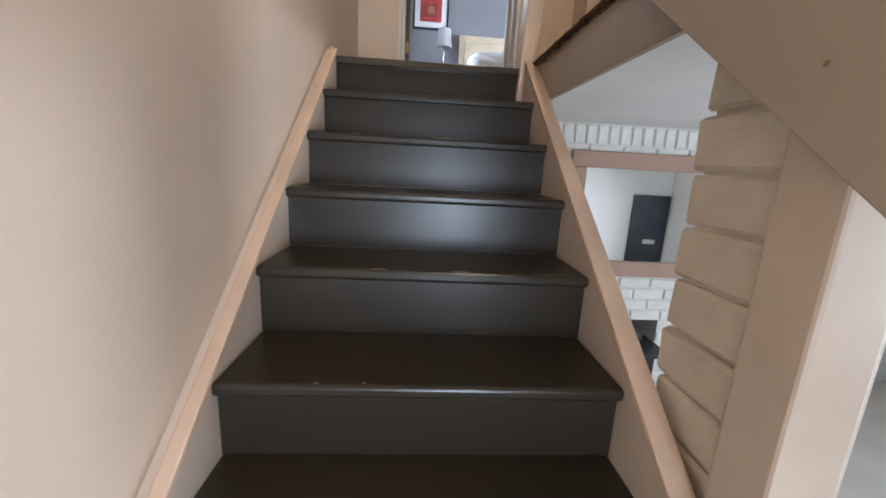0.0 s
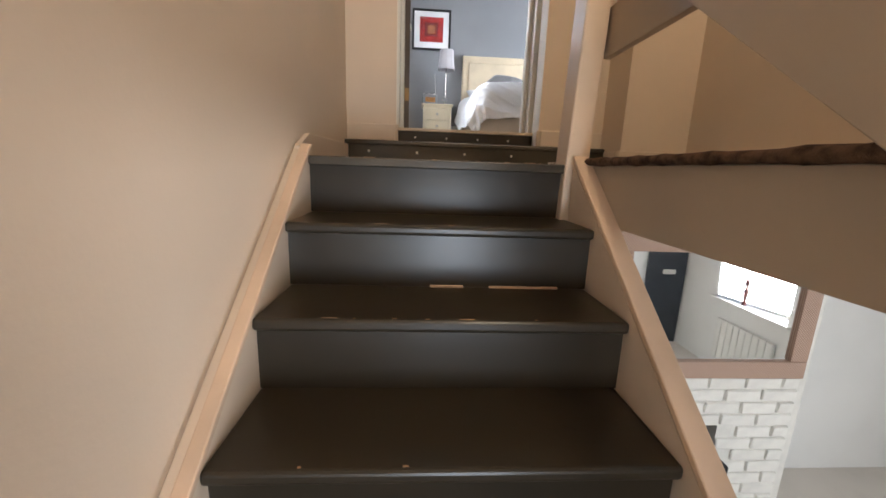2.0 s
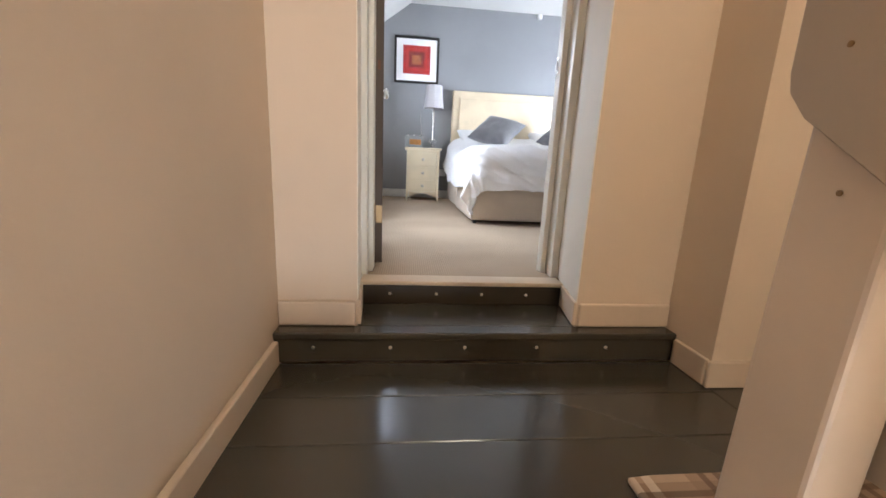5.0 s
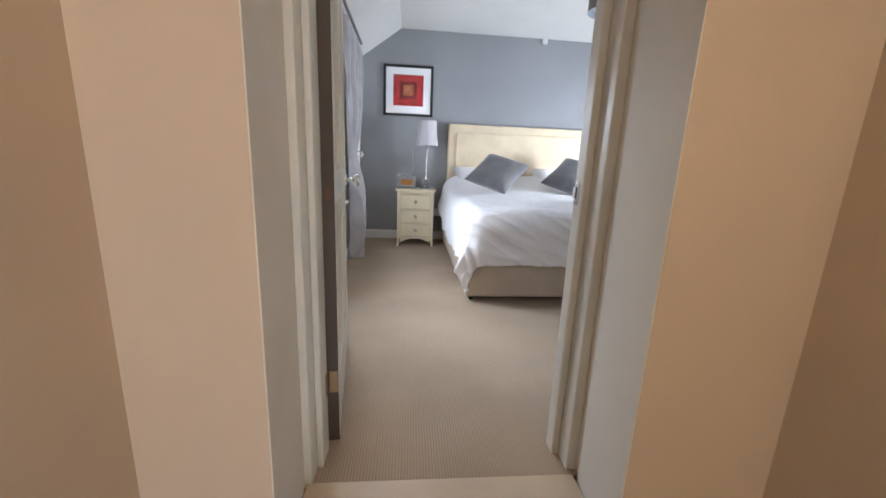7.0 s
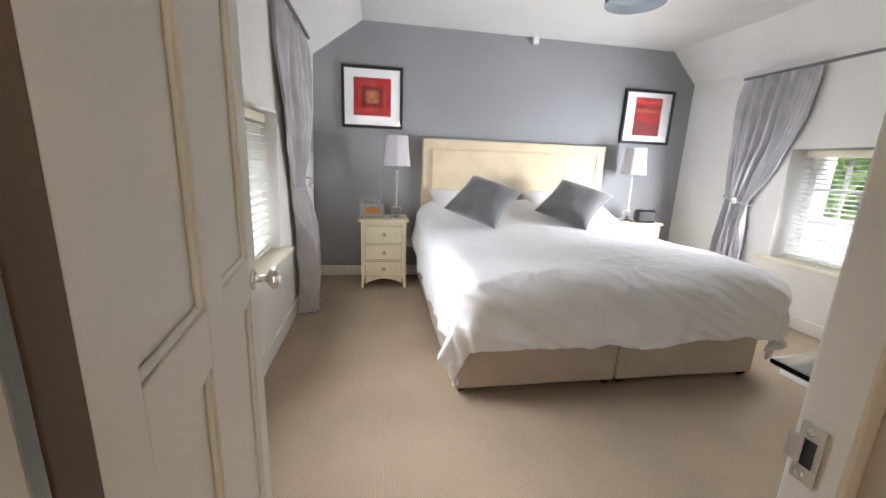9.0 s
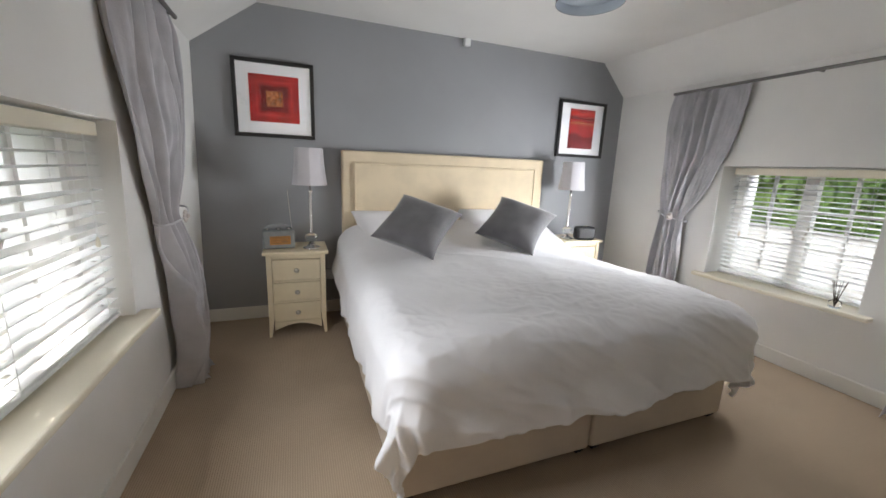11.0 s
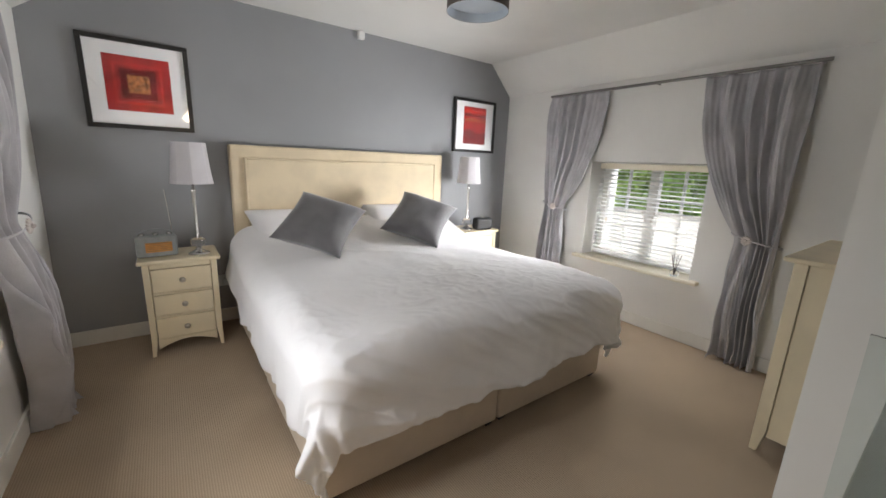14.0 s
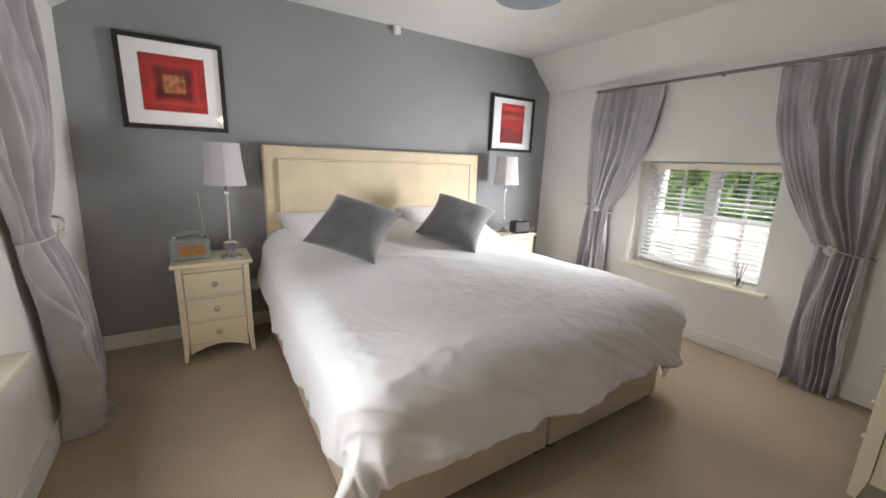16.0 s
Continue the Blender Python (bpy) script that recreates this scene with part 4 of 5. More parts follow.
# ---- bedside furniture ----
def nightstand(x0, group):
    w, d, h = 0.433, 0.36, 0.624
    t = thing("nightstand", "ivory painted bedside cabinet with three drawers", "nightstand", group, at=pose(x0, 8.188, floor_at(8.30) - 0.003))
    part("top", block((0, 0, h - 0.024), (w, d, h), 0.007, 2), IVORY, t)
    x0, x1 = 0.022, w - 0.022
    for a, sgn in ((x0, 1), (x1, -1)):
        for y in (0.02, d - 0.06):
            bm = prism([(a - 0.004 * sgn, 0), (a + 0.016 * sgn, 0), (a + 0.034 * sgn, 0.13), (a + 0.034 * sgn, h - 0.025), (a, h - 0.025), (a, 0.1)], "y", y, y + 0.038, 0.002)
            part("leg", bm, IVORY, t)
    for a in (x0 + 0.006, x1 - 0.018):
        part("side_panel", block((a, 0.058, 0.10), (a + 0.012, d - 0.06, h - 0.025)), IVORY, t)
    part("back_panel", block((x0 + 0.034, d - 0.03, 0.10), (x1 - 0.034, d - 0.02, h - 0.025)), IVORY, t)
    a, b = x0 + 0.035, x1 - 0.035
    part("rail", block((a, 0.026, h - 0.055), (b, 0.05, h - 0.025)), IVORY, t)
    arc = [(a, 0.105), (b, 0.105)] + [(b - (b - a) * i / 12, 0.045 + 0.045 * math.sin(math.pi * i / 12)) for i in range(13)]
    part("apron", prism(arc, "y", 0.026, 0.046), IVORY, t, "curved apron")
    for z0, z1 in ((0.114, 0.246), (0.265, 0.397), (0.416, 0.563)):
        part("rail", block((a, 0.03, z0 - 0.017), (b, 0.05, z0 - 0.004)), IVORY, t)
        dr = part("drawer", block((a + 0.003, 0.022, z0), (b - 0.003, 0.04, z1), 0.0025), IVORY, t)
        k = lathe([(0.004, 0), (0.005, 0.012), (0.014, 0.016), (0.017, 0.021), (0.012, 0.027), (0.001, 0.029)], 18)
        bmesh.ops.transform(k, matrix=pose((a + b) / 2, 0.022, (z0 + z1) / 2, 90), verts=k.verts)
        part("knob", k, NICKEL, dr, "round satin metal knob", smooth=True)
    return t


nightstand(-0.141, "bedside cabinets")
nightstand(2.345, "bedside cabinets")
NT = floor_at(8.30) - 0.003 + 0.624


def table_lamp(x, y, group):
    t = thing("table_lamp", "slim chrome table lamp with a pale grey shade", "lamp", group, at=pose(x, y, NT))
    part("foot", lathe([(0.001, 0), (0.062, 0), (0.062, 0.006), (0.045, 0.012), (0.02, 0.03), (0.014, 0.05)], 28), CHROME, t, "flared chrome foot", smooth=True)
    part("glass_ball", lathe([(0.012, 0.05), (0.035, 0.056), (0.047, 0.075), (0.044, 0.095), (0.02, 0.108)], 24), GLASS, t, "clear glass ball", smooth=True)
    part("stem", lathe([(0.016, 0.108), (0.011, 0.118), (0.0095, 0.14), (0.0115, 0.40), (0.016, 0.41), (0.010, 0.42), (0.010, 0.48)], 20), CHROME, t, "chrome stem", smooth=True)
    bm = bmesh.new()
    seg = 8
    rings = []
    prof = ((0.118, 0.455), (0.108, 0.53), (0.099, 0.62), (0.094, 0.705))
    for r, z in prof:
        ring = []
        for i in range(seg * 6):
            a = 2 * math.pi * i / (seg * 6)
            k = math.cos(math.pi / seg) / math.cos((a % (2 * math.pi / seg)) - math.pi / seg)
            ring.append(bm.verts.new((r * (0.55 + 0.45 * k) * math.cos(a), r * (0.55 + 0.45 * k) * math.sin(a), z)))
        rings.append(ring)
    for p, q in zip(rings, rings[1:]):
        for i in range(len(p)):
            j = (i + 1) % len(p)
            bm.faces.new((p[i], p[j], q[j], q[i]))
    sh = part("shade", bm, SHADE, t, "pale grey fabric shade")
    md = sh.modifiers.new("thick", "SOLIDIFY")
    md.thickness = 0.003
    part("bulb", lathe([(0.012, 0.48), (0.014, 0.52), (0.028, 0.56), (0.026, 0.59), (0.001, 0.607)], 16), PLASTIC, t, smooth=True)
    return t


table_lamp(0.185, 8.30, "bedside lamps")
table_lamp(2.47, 8.34, "bedside lamps")

radio = thing("table_radio", "retro grey radio with an amber front and raised aerial", "radio", at=pose(-0.035, 8.33, NT, 0, 0, 6))
part("case", block((-0.105, -0.045, 0.004), (0.105, 0.045, 0.135), 0.014, 3), RADIO, radio)
part("front", block((-0.06, -0.049, 0.035), (0.075, -0.044, 0.095), 0.003), AMBER, radio, "amber speaker grille")
for i in range(5):
    part("grille_bar", block((-0.055, -0.051, 0.043 + 0.011 * i), (0.07, -0.0485, 0.047 + 0.011 * i)), BRASS, radio)
for x in (-0.07, 0.0, 0.07):
    part("dial", lathe([(0.016, 0.133), (0.016, 0.147), (0.012, 0.15)], 16), CHROME, radio).location = (x, 0, 0)
part("aerial", tube((0.09, 0.02, 0.13), (0.072, 0.025, 0.41), 0.0022, 8), CHROME, radio, "telescopic aerial")
arch = bmesh.new()
prev = None
for i in range(13):
    a = math.pi * i / 12
    ring = [arch.verts.new((-0.10 * math.cos(a), dy, 0.12 + (0.05 + dz) * math.sin(a))) for dy, dz in ((-0.012, 0), (0.012, 0), (0.012, 0.006), (-0.012, 0.006))]
    if prev:
        for k in range(4):
            arch.faces.new((prev[k], prev[(k + 1) % 4], ring[(k + 1) % 4], ring[k]))
    prev = ring
part("handle", arch, RADIO, radio, "curved carrying handle")

clock = thing("clock_radio", "small black clock radio on the bedside cabinet", "radio", at=pose(2.60, 8.25, NT, 0, 0, -12))
part("case", block((-0.095, -0.05, 0.002), (0.095, 0.05, 0.125), 0.03, 4), BLACK, clock)
part("front", block((-0.075, -0.054, 0.02), (0.075, -0.049, 0.105), 0.004), BLACKFRAME, clock)
part("button", lathe([(0.02, 0.124), (0.02, 0.13), (0.015, 0.132)], 18), NICKEL, clock)


# ---- pictures ----
def picture(x0, x1, z0, z1, kind):
    t = thing("framed_picture", "black framed red abstract print in a white mount" if kind else "black framed print of nested red squares in a white mount", "picture")
    y = BW - 0.002
    f = 0.026
    for a, b in (((x0, z0), (x1, z0 + f)), ((x0, z1 - f), (x1, z1)), ((x0, z0 + f), (x0 + f, z1 - f)), ((x1 - f, z0 + f), (x1, z1 - f))):
        part("frame_rail", block((a[0], y - 0.03, a[1]), (b[0], y, b[1]), 0.003), BLACKFRAME, t)
    part("mount", block((x0 + f, y - 0.014, z0 + f), (x1 - f, y - 0.010, z1 - f)), MOUNT, t, "white card mount")
    w, h = x1 - x0, z1 - z0
    if kind:
        a0, a1, b0, b1 = x0 + w * 0.235, x1 - w * 0.235, z0 + h * 0.16, z1 - h * 0.14
        part("print", block((a0, y - 0.0185, b0), (a1, y - 0.0145, b1)), RED_A, t, "red landscape print")
        n = 24
        rnd = random.Random(4)
        for lo, hi, mt, amp in ((0.0, 0.34, RED_C, 0.05), (0.62, 0.67, RUST, 0.02), (0.74, 0.80, RED_C, 0.02), (0.84, 0.93, RED_B, 0.015)):
            low = [(a0 + (a1 - a0) * i / n, b0 + (b1 - b0) * lo) for i in range(n + 1)]
            up = [(a0 + (a1 - a0) * i / n, b0 + (b1 - b0) * (hi + amp * math.sin(i * 0.28 + lo * 9) + 0.01 * rnd.uniform(-1, 1))) for i in range(n, -1, -1)]
            part("print_band", prism(low + up, "y", y - 0.0200, y - 0.0187), mt, t)
    else:
        cx, cz = (x0 + x1) / 2, (z0 + z1) / 2 + 0.005
        for i, (k, mt) in enumerate(((0.305, RED_A), (0.225, RED_B), (0.205, RED_A), (0.165, RED_C), (0.10, RUST))):
            part("print_square", block((cx - w * k, y - 0.0160 - 0.0012 * i, cz - h * k), (cx + w * k, y - 0.0145 - 0.0012 * i, cz + h * k)), mt, t)
    g = part("glazing", block((x0 + f, y - 0.0255, z0 + f), (x1 - f, y - 0.0240, z1 - f)), GLASS, t, "clear glazing")
    g.visible_shadow = False
    return t


picture(-0.295, 0.243, 4.718, 5.243, 0)
picture(2.435, 2.982, 4.703, 5.223, 1)


# ---- curtains ----
def curtain(x, outer, inner, tie, foot, top, bottom, tz, sgn, seed, label):
    """A curtain gathered on a pole and held by a tie-back. outer, inner: its edges on the pole; tie: (a, b) at the tie-back; foot: (a, b) at the hem. sgn: towards the room."""
    t = thing("curtain", label, "curtain", "tied-back curtains")
    bm = bmesh.new()
    nu, nv = 120, 90
    rnd = random.Random(seed)
    phase = [rnd.uniform(0, 6.28) for _ in range(4)]
    grid = []
    for j in range(nv + 1):
        v = j / nv
        z = top + (bottom - top) * v
        vt = (top - tz) / (top - bottom)
        row = []
        for i in range(nu + 1):
            u = i / nu
            if v < vt:
                k = v / vt
                ka = k ** 1.4
                kb = k ** 2.6 if k < 1 else 1
                kb = 0.75 * kb + 0.25 * (k * k * (3 - 2 * k))
                a = outer + (tie[0] - outer) * ka
                b = inner + (tie[1] - inner) * kb
            else:
                k = (v - vt) / (1 - vt)
                k = 1 - (1 - k) ** 1.6
                a = tie[0] + (foot[0] - tie[0]) * k
                b = tie[1] + (foot[1] - tie[1]) * k
            y = a + (b - a) * u
            near = math.exp(-((v - vt) / 0.07) ** 2)
            amp = ((0.058 if sgn > 0 else 0.042) - 0.016 * near) * (1 - 0.45 * max(0, (0.06 - v) / 0.06))
            drift = u + 0.10 * noise.noise((u * 2.1, v * 2.6, seed + 2)) + 0.05 * noise.noise((u * 5, v * 6, seed + 6))
            deep = 0.75 + 0.9 * noise.noise((u * 3.3, v * 1.7, seed + 12))
            fold = deep * math.sin(drift * 2 * math.pi * 5.2 + phase[0] + 2.2 * math.sin(u * 7 + phase[1]) + (0.6 + 4.5 * v) * noise.noise((u * 3, v * 2.2, seed)))
            fold2 = math.sin(u * 2 * math.pi * 21 + phase[2] + 4 * noise.noise((u * 2, v * 3, seed + 4)))
            puff = 0.05 * math.sin(math.pi * min(1, v / vt)) * (1 - u) if v < vt else 0.03 * math.sin(math.pi * (v - vt) / (1 - vt))
            dx = amp * fold + 0.003 * fold2 * (1 - near) + puff + 0.02 * noise.noise((u * 4, v * 5, seed + 8))
            zz = z + (0.035 * noise.noise((u * 6, 0, seed)) * max(0, v - 0.9) / 0.1)
            if v > 0.96:
                dx += 0.05 * (v - 0.96) / 0.04 * (0.5 + 0.5 * math.sin(u * 11 + phase[3]))
            row.append(bm.verts.new((x + sgn * (0.05 + dx), y, max(zz, bottom))))
        grid.append(row)
    for a, b in zip(grid, grid[1:]):
        for i in range(nu):
            bm.faces.new((a[i], a[i + 1], b[i + 1], b[i]))
    c = part("cloth", bm, CURTAIN, t, smooth=True)
    md = c.modifiers.new("thick", "SOLIDIFY")
    md.thickness = 0.003
    ya, yb = sorted(tie)
    n = 28
    band = bmesh.new()
    prev = None
    for i in range(n + 1):
        a = 2 * math.pi * i / n
        yy, xx = (ya + yb) / 2 + (yb - ya + 0.05) / 2 * math.cos(a), x + sgn * (0.06 + 0.062 * math.sin(a))
        ring = [band.verts.new((xx + sgn * k * 0.004 * math.sin(a), yy + k * 0.004 * math.cos(a), tz + h + 0.03 * math.cos(a))) for k, h in ((0, -0.005), (1, -0.005), (1, 0.005), (0, 0.005))]
        if prev:
            for k in range(4):
                band.faces.new((prev[k], prev[(k + 1) % 4], ring[(k + 1) % 4], ring[k]))
        prev = ring
    part("tie_band", band, CURTAIN, t, "matching grey tie-back band", smooth=True)
    ros = bmesh.new()
    for i in range(11):
        a = 2 * math.pi * i / 11
        m4 = Matrix.Translation((x + sgn * 0.13, (tie[0] * 0.35 + tie[1] * 0.65), tz)) @ pose(0, 0, 0, math.degrees(a), 0, 0) @ pose(0, 0.018, 0, 0, 20 * sgn, 0) @ Matrix.Diagonal((0.008, 0.016, 0.010, 1))
        bmesh.ops.create_icosphere(ros, subdivisions=1, radius=1, matrix=m4)
    bmesh.ops.create_icosphere(ros, subdivisions=1, radius=0.012, matrix=Matrix.Translation((x + sgn * 0.14, (tie[0] * 0.35 + tie[1] * 0.65), tz)))
    part("tie_rosette", ros, mat("pearly_rosette", (0.62, 0.56, 0.52), 0.35), t, "pearly rosette on the tie-back")
    return t


LAB = "silver grey curtain tied back beside the window"
curtain(RW, 7.95, 7.36, (7.92, 7.70), (7.93, 7.66), 5.235, FL + 0.004, 4.22, -1, 3.0, LAB)
curtain(RW, 6.06, 6.65, (6.07, 6.30), (6.05, 6.31), 5.225, FL + 0.004, 4.17, -1, 11.0, LAB)
curtain(LW - 0.02, 7.96, 7.20, (7.80, 7.53), (7.93, 7.70), 5.27, FL + 0.004, 4.27, 1, 23.0, LAB)


def pole(x, y0, y1, z):
    t = thing("curtain_pole", "slim grey metal curtain pole fixed to the wall", "curtain pole")
    part("rod", tube((x, y0, z), (x, y1, z), 0.011, 16), POLE, t)
    for y in (y0 + 0.05, (y0 + y1) / 2, y1 - 0.05):
        xw = RW if x > 1 else LW
        part("bracket", tube((x, y, z), (xw, y, z), 0.007, 10), POLE, t)
    return t


pole(RW - 0.075, 6.02, 7.96, 5.235)
pole(LW + 0.075, 6.0, 7.95, 5.255)

# ---- ceiling light, alarm sensor ----
shade = thing("ceiling_light", "brown-grey drum shade pendant with a pale lining", "ceiling light", at=pose(1.45, 7.10, 5.355))
part("drum", lathe([(0.160, 0.0), (0.160, 0.19)], 48, False), DRUM, shade, smooth=True)
part("lining", lathe([(0.1585, 0.001), (0.1585, 0.189)], 48, False), DRUMIN, shade, "pale blue-grey lining", smooth=True)
part("diffuser", lathe([(0.001, 0.045), (0.157, 0.045), (0.157, 0.05), (0.001, 0.05)], 48, False), DRUMIN, shade, "pale diffuser disc")
part("flex", tube((0, 0, 0.18), (0, 0, 0.235), 0.006), PLASTIC, shade)
part("rose", lathe([(0.05, 0.225), (0.045, 0.242), (0.001, 0.243)], 24), PLASTIC, shade)
for a in (0, 120, 240):
    c, s = math.cos(radians(a)), math.sin(radians(a))
    part("spider_arm", tube((0, 0, 0.2), (0.159 * c, 0.159 * s, 0.185), 0.002, 6), NICKEL, shade)
sensor = thing("alarm_sensor", "small white alarm sensor at the ceiling edge", "sensor", at=pose(1.455, BW, 5.567))
part("body", block((-0.028, -0.045, -0.032), (0.028, 0.0, 0.032), 0.012, 3), PLASTIC, sensor)

# ---- chest, white wardrobe side, diffuser, socket ----
chest = thing("tall_chest", "tall ivory painted chest of drawers with tapered legs", "chest of drawers", at=pose(2.235, 5.245, FL))
cw, cd, chh = 0.80, 0.56, 0.955
part("top", block((-0.03, -0.0, chh - 0.022), (cw + 0.03, cd + 0.035, chh), 0.007), IVORY, chest)
for x, sx in ((0, 1), (cw, -1)):
    for y, sy in ((0.0, 1), (cd, -1)):
        o = [(y, 0), (y + sy * 0.028, 0), (y + sy * 0.048, 0.11), (y + sy * 0.048, chh - 0.023), (y, chh - 0.023)]
        part("leg", prism(o, "x", *sorted((x, x + sx * 0.04)), 0.002), IVORY, chest)
for x in (0.012, cw - 0.024):
    part("side_panel", block((x, 0.05, 0.085), (x + 0.012, cd - 0.05, chh - 0.023)), IVORY, chest)
for i in range(5):
    z = 0.10 + 0.165 * i
    dr = part("drawer", block((0.045, cd - 0.02, z), (cw - 0.045, cd + 0.002, z + 0.155), 0.003), IVORY, chest)
    for x in (0.2, cw - 0.2):
        k = lathe([(0.004, 0), (0.005, 0.012), (0.015, 0.018), (0.012, 0.027), (0.001, 0.029)], 16)
        bmesh.ops.transform(k, matrix=pose(x, cd + 0.002, z + 0.08, -90), verts=k.verts)
        part("knob", k, NICKEL, dr, smooth=True)
jar = thing("glass_jar", "small clear glass ornament on the chest", "ornament", at=pose(2.50, 5.42, FL + chh))
part("bowl", lathe([(0.02, 0), (0.04, 0.01), (0.045, 0.04), (0.03, 0.065), (0.034, 0.075)], 20), GLASS, jar, smooth=True)

setting(part("wall_partition", block((1.80, SW + 0.001, FL), (1.92, 5.622, 5.597)), WHITE), "white painted partition wall end", "wall")

# dressing table with a glass top along the south wall
TX0, TX1, TY0, TY1, TZ = 0.75, 1.797, SW + 0.03, 5.425, 4.12
table = thing("dressing_table", "white painted dressing table with a clear glass top", "table")
outline = [(TX0, TY0), (TX1, TY0), (TX1, 5.507), (TX0, 5.437)]
part("glass_top", prism(outline, "z", TZ - 0.010, TZ), glass_material("pale_green_glass", 0.02, (0.88, 0.95, 0.93)), table, "clear glass top with a dark green edge")
for lo, hi in (((TX0 + 0.01, TY1 - 0.06), (TX1 - 0.004, TY1)), ((TX0 + 0.01, TY0 + 0.005), (TX1 - 0.004, TY0 + 0.045)), ((TX0 + 0.01, TY0 + 0.045), (TX0 + 0.09, TY1 - 0.06)), ((1.15, TY0 + 0.045), (1.17, TY1 - 0.06)), ((1.42, TY0 + 0.045), (1.44, TY1 - 0.06)), ((TX1 - 0.10, TY0 + 0.045), (TX1 - 0.004, TY1 - 0.06))):
    part("frame_rail", block((lo[0], lo[1], TZ - 0.026), (hi[0], hi[1], TZ - 0.0125), 0.003), SATIN, table)
part("inset_panel", block((TX0 + 0.09, TY0 + 0.045, TZ - 0.10), (TX1 - 0.1, TY1 - 0.06, TZ - 0.09)), mat("grey_inset_felt", (0.16, 0.155, 0.15), 0.9), table, "grey lined inset")
part("apron", block((TX0 + 0.14, TY1 - 0.075, TZ - 0.15), (TX1 - 0.004, TY1 - 0.061, TZ - 0.0265), 0.003), SATIN, table)
part("side_apron", block((TX0 + 0.125, TY0 + 0.02, TZ - 0.15), (TX0 + 0.14, TY1 - 0.061, TZ - 0.0265), 0.003), SATIN, table)
for x in (TX0 + 0.17, TX1 - 0.045):
    for y in (TY0 + 0.03, TY1 - 0.10):
        leg = lathe([(0.014, 0), (0.018, 0.05), (0.013, 0.09), (0.020, 0.35), (0.024, 0.56), (0.018, 0.59), (0.024, 0.61), (0.024, TZ - FL - 0.05)], 16)
        ob = part("leg", leg, SATIN, table, smooth=True)
        ob.location = (x, y, FL)

reed = thing("reed_diffuser", "clear glass reed diffuser standing on the window sill", "diffuser", at=pose(3.20, 6.66, WRZ[0] + 0.002))
part("bottle", lathe([(0.026, 0), (0.03, 0.004), (0.03, 0.04), (0.012, 0.05), (0.012, 0.062)], 20), GLASS, reed, "clear glass bottle", smooth=True)
for i in range(7):
    a = 2 * math.pi * i / 7
    part("reed", tube((0, 0, 0.01), (0.035 * math.cos(a), 0.035 * math.sin(a), 0.17), 0.0016, 6), mat("dark_reed", (0.10, 0.07, 0.05), 0.7), reed)
for x, z in ((0.345, FL + 0.36),):
    so = thing("wall_socket", "white plastic wall socket beside the bed", "socket", at=pose(x, BW, z))
    part("plate", block((-0.043, -0.010, -0.043), (0.043, 0, 0.043), 0.004), PLASTIC, so)
    part("plug", block((-0.02, -0.045, -0.03), (0.02, -0.010, 0.02), 0.006), PLASTIC, so)

# ---- hedge and drive outside the bedroom windows ----
drive = setting(part("drive", block((4.6, -40, 0.0), (15.5, 40, 0.02)), mat("pale_gravel", (0.52, 0.48, 0.42), 0.9, vary=0.1, scale=3, bump=0.5)), "pale gravel drive beside the house", "drive")
def leaf_clumps(name, box, count, size, seed, label):
    """Many small crossed leaves filling a long uneven hedge."""
    rnd = random.Random(seed)
    (x0, y0, z0), (x1, y1, z1) = box
    verts, faces = [], []
    for _ in range(count):
        y = rnd.uniform(y0, y1)
        zt = z0 + (z1 - z0) * (0.82 + 0.18 * noise.noise((y * 0.5, seed, 0)) + 0.08 * noise.noise((y * 2, seed, 3)))
        p = Vector((rnd.uniform(x0, x1), y, rnd.uniform(z0, zt)))
        e = Euler((rnd.uniform(0, 6.3), rnd.uniform(0, 6.3), rnd.uniform(0, 6.3)))
        n = len(verts)
        for c in ((-1, -0.5, 0), (0, -0.7, 0.15), (1, 0, 0), (0, 0.7, 0.15), (-1, 0.5, 0)):
            v = Vector(c) * size * rnd.uniform(0.7, 1.3)
            v.rotate(e)
            verts.append(p + v)
        faces.append((n, n + 1, n + 2, n + 3, n + 4))
    me = bpy.data.meshes.new(name)
    me.from_pydata(verts, [], faces)
    me.materials.append(LEAF)
    return tagged(new(name, me), label, "hedge", kind="stuff")
leaf_clumps("hedge", ((15.5, -10, 0.0), (18.0, 34, 6.6)), 36000, 0.21, 5, "tall green leafy hedge beyond the drive")
# White slab added to give the brightness low in the east window's view.
bright_view_slab = thing("bright_view_slab", "white slab added for the brightness low in the east window", "wall")
part("slab_body", block((14.8, -10, 0), (15.05, 34, 3.02)), mat("slab_white", (0.78, 0.77, 0.73), 0.85, vary=0.05, bump=0.2), bright_view_slab)
part("slab_top", block((14.74, -10, 3.021), (15.11, 34, 3.09), 0.02), PALEWALL, bright_view_slab)
house = thing("neighbour_house", "pale rendered house across the lane", "house")
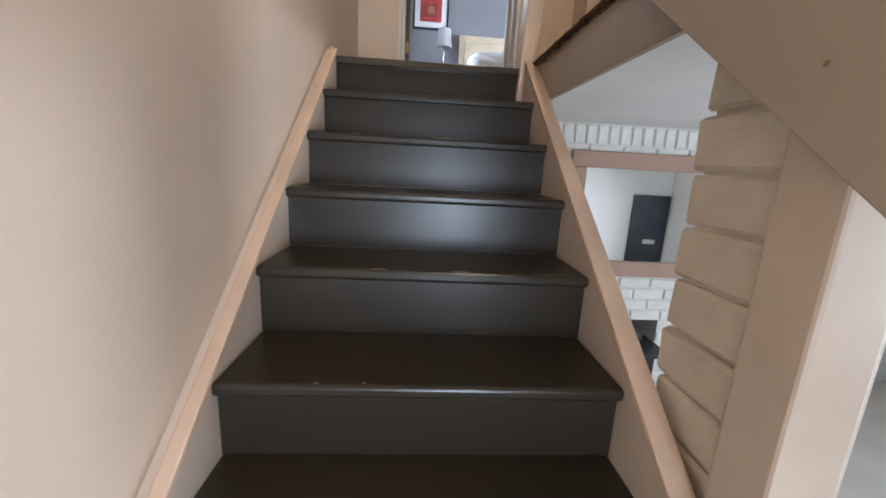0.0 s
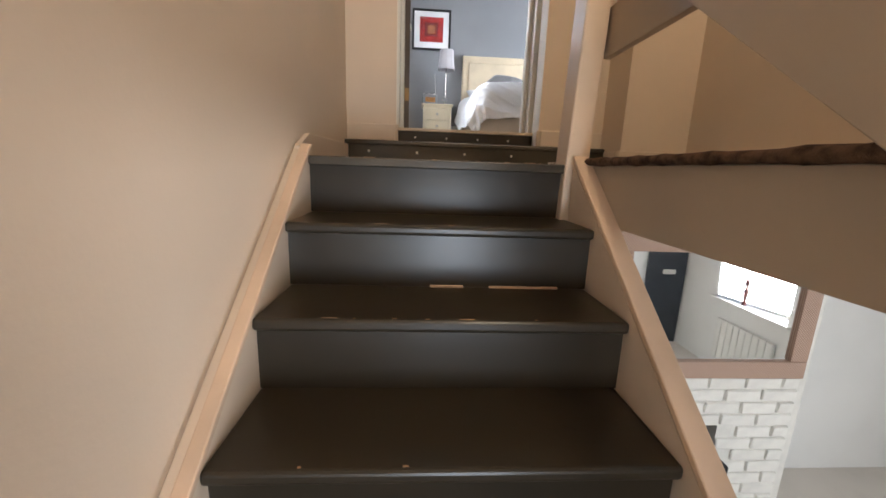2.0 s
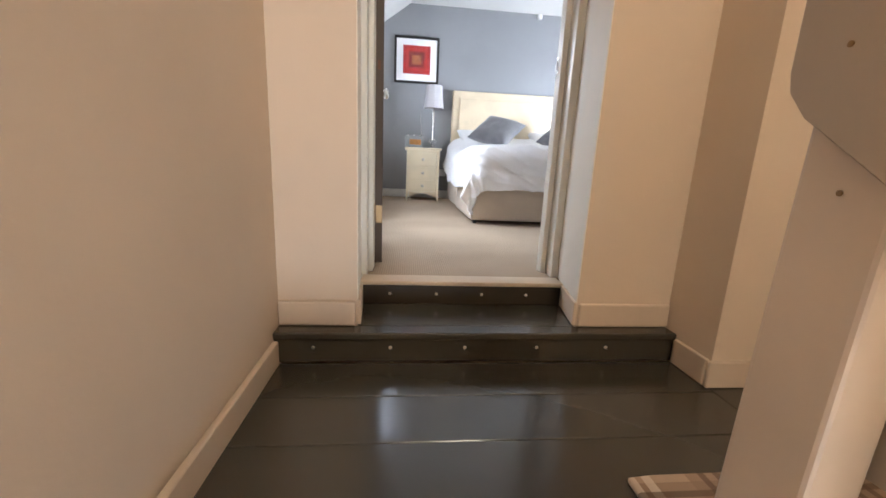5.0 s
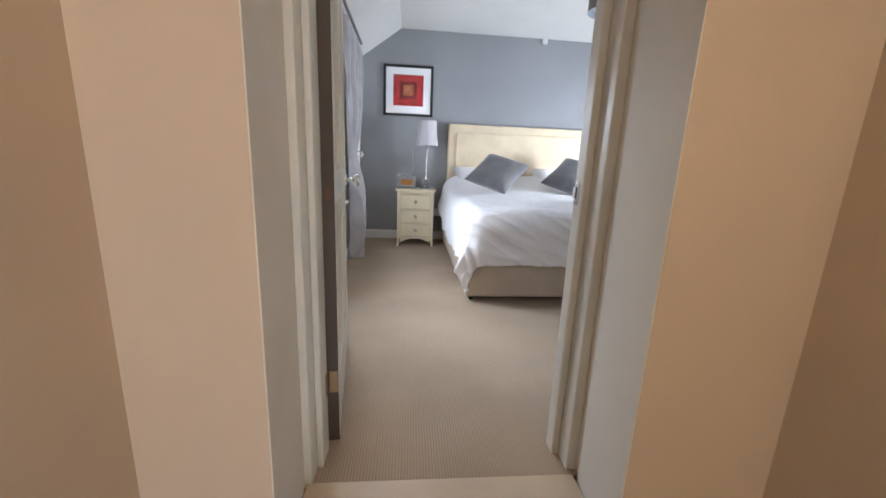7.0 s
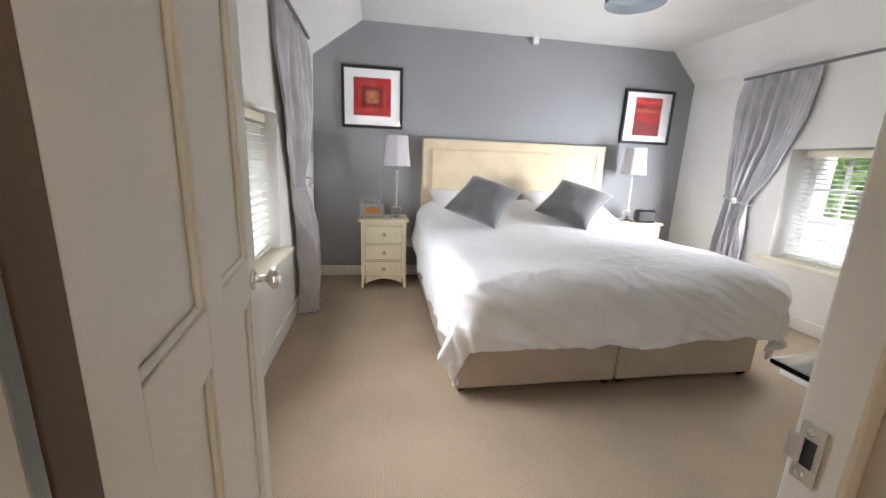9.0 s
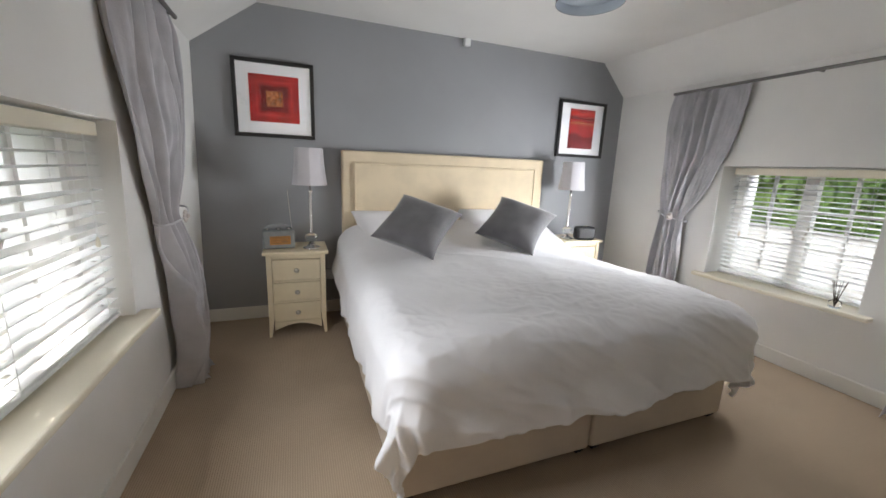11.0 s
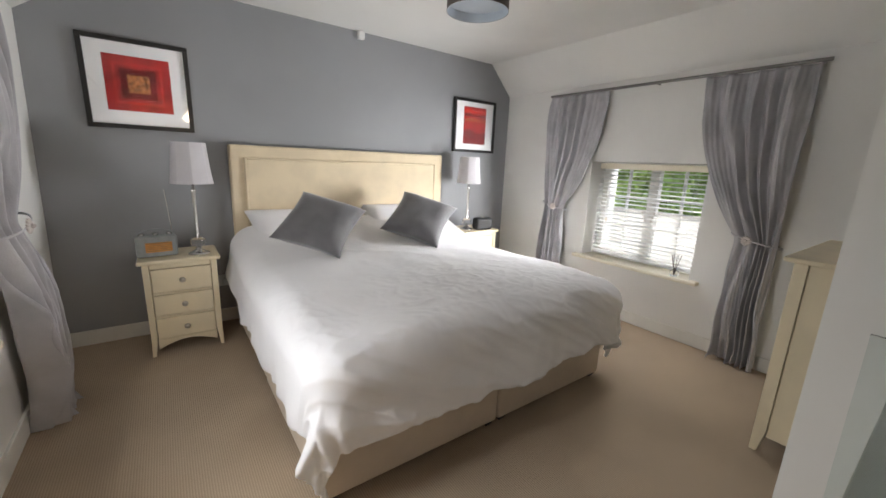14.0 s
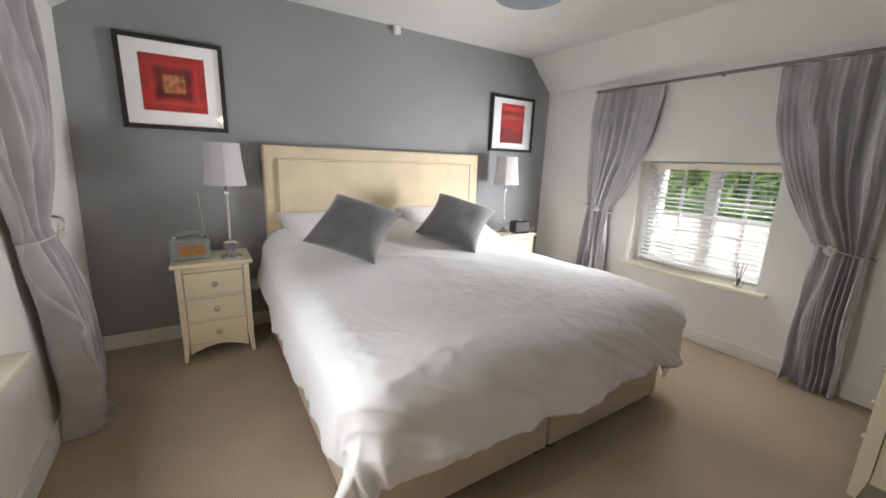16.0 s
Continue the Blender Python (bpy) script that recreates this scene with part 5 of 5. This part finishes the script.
part("wall", block((-16, -6, 0), (-11, 20, 5.2)), PALEWALL, house)
part("roof", prism([(-16.3, 5.2), (-10.7, 5.2), (-13.5, 7.8)], "y", -6.3, 20.3), mat("slate_roof", (0.12, 0.13, 0.15), 0.6), house)
for i in range(5):
    w = part("window", block((-11.0, -3 + 4.5 * i, 3.0), (-10.95, -1.8 + 4.5 * i, 4.4)), mat("dark_window", (0.10, 0.13, 0.17), 0.15), house)
    part("window_frame", block((-10.96, -2.44 + 4.5 * i, 3.0), (-10.93, -2.36 + 4.5 * i, 4.4)), SATIN, w)

# ---- brickwork ----
meshes = [brick_mesh(0.205, 0.066, 0.10, 30 + i) for i in range(4)]
halves = [brick_mesh(0.095, 0.066, 0.10, 40 + i) for i in range(3)]
rnd = random.Random(8)
for me in meshes + halves:
    me.materials.append(BRICKP)
row, z = 0, GF + 0.006
while z < 2.84:
    x = 0.625 - (0.1075 if row % 2 else 0)
    while x < CH_X - 0.05:
        full = x + 0.205 <= CH_X + 0.004 and x >= 0.62
        xs = max(x, 0.625)
        me = rnd.choice(meshes) if full else rnd.choice(halves)
        behind = 0.95 < xs < 1.64 and 2.15 < z < 2.62
        hole = xs + 0.19 > 0.87 and xs < 1.58 and z < 1.70
        if not behind and not hole:
            b = new("brick", me)
            b.parent = chimney
            b.location = (xs, CH_Y + rnd.uniform(-0.003, 0.002), z)
        x += 0.215
    z += 0.0765
    row += 1
soldier = brick_mesh(0.062, 0.112, 0.10, 60)
soldier.materials.append(BRICKP)
for i in range(20):
    b = new("brick", soldier)
    b.parent = chimney
    b.location = (0.628 + 0.072 * i, CH_Y + rnd.uniform(-0.004, 0.001), 2.862)
pier_bricks = [brick_mesh(0.19, 0.090, 0.18, 70 + i) for i in range(4)]
for me in pier_bricks:
    me.materials.append(BRICKC)
for i in range(20):
    b = new("brick", pier_bricks[i % 4])
    b.parent = pier
    b.matrix_basis = pose(PX, 2.806 + rnd.uniform(-0.008, 0.006), GF + 0.004 + 0.098 * i, 0, 0, -90)
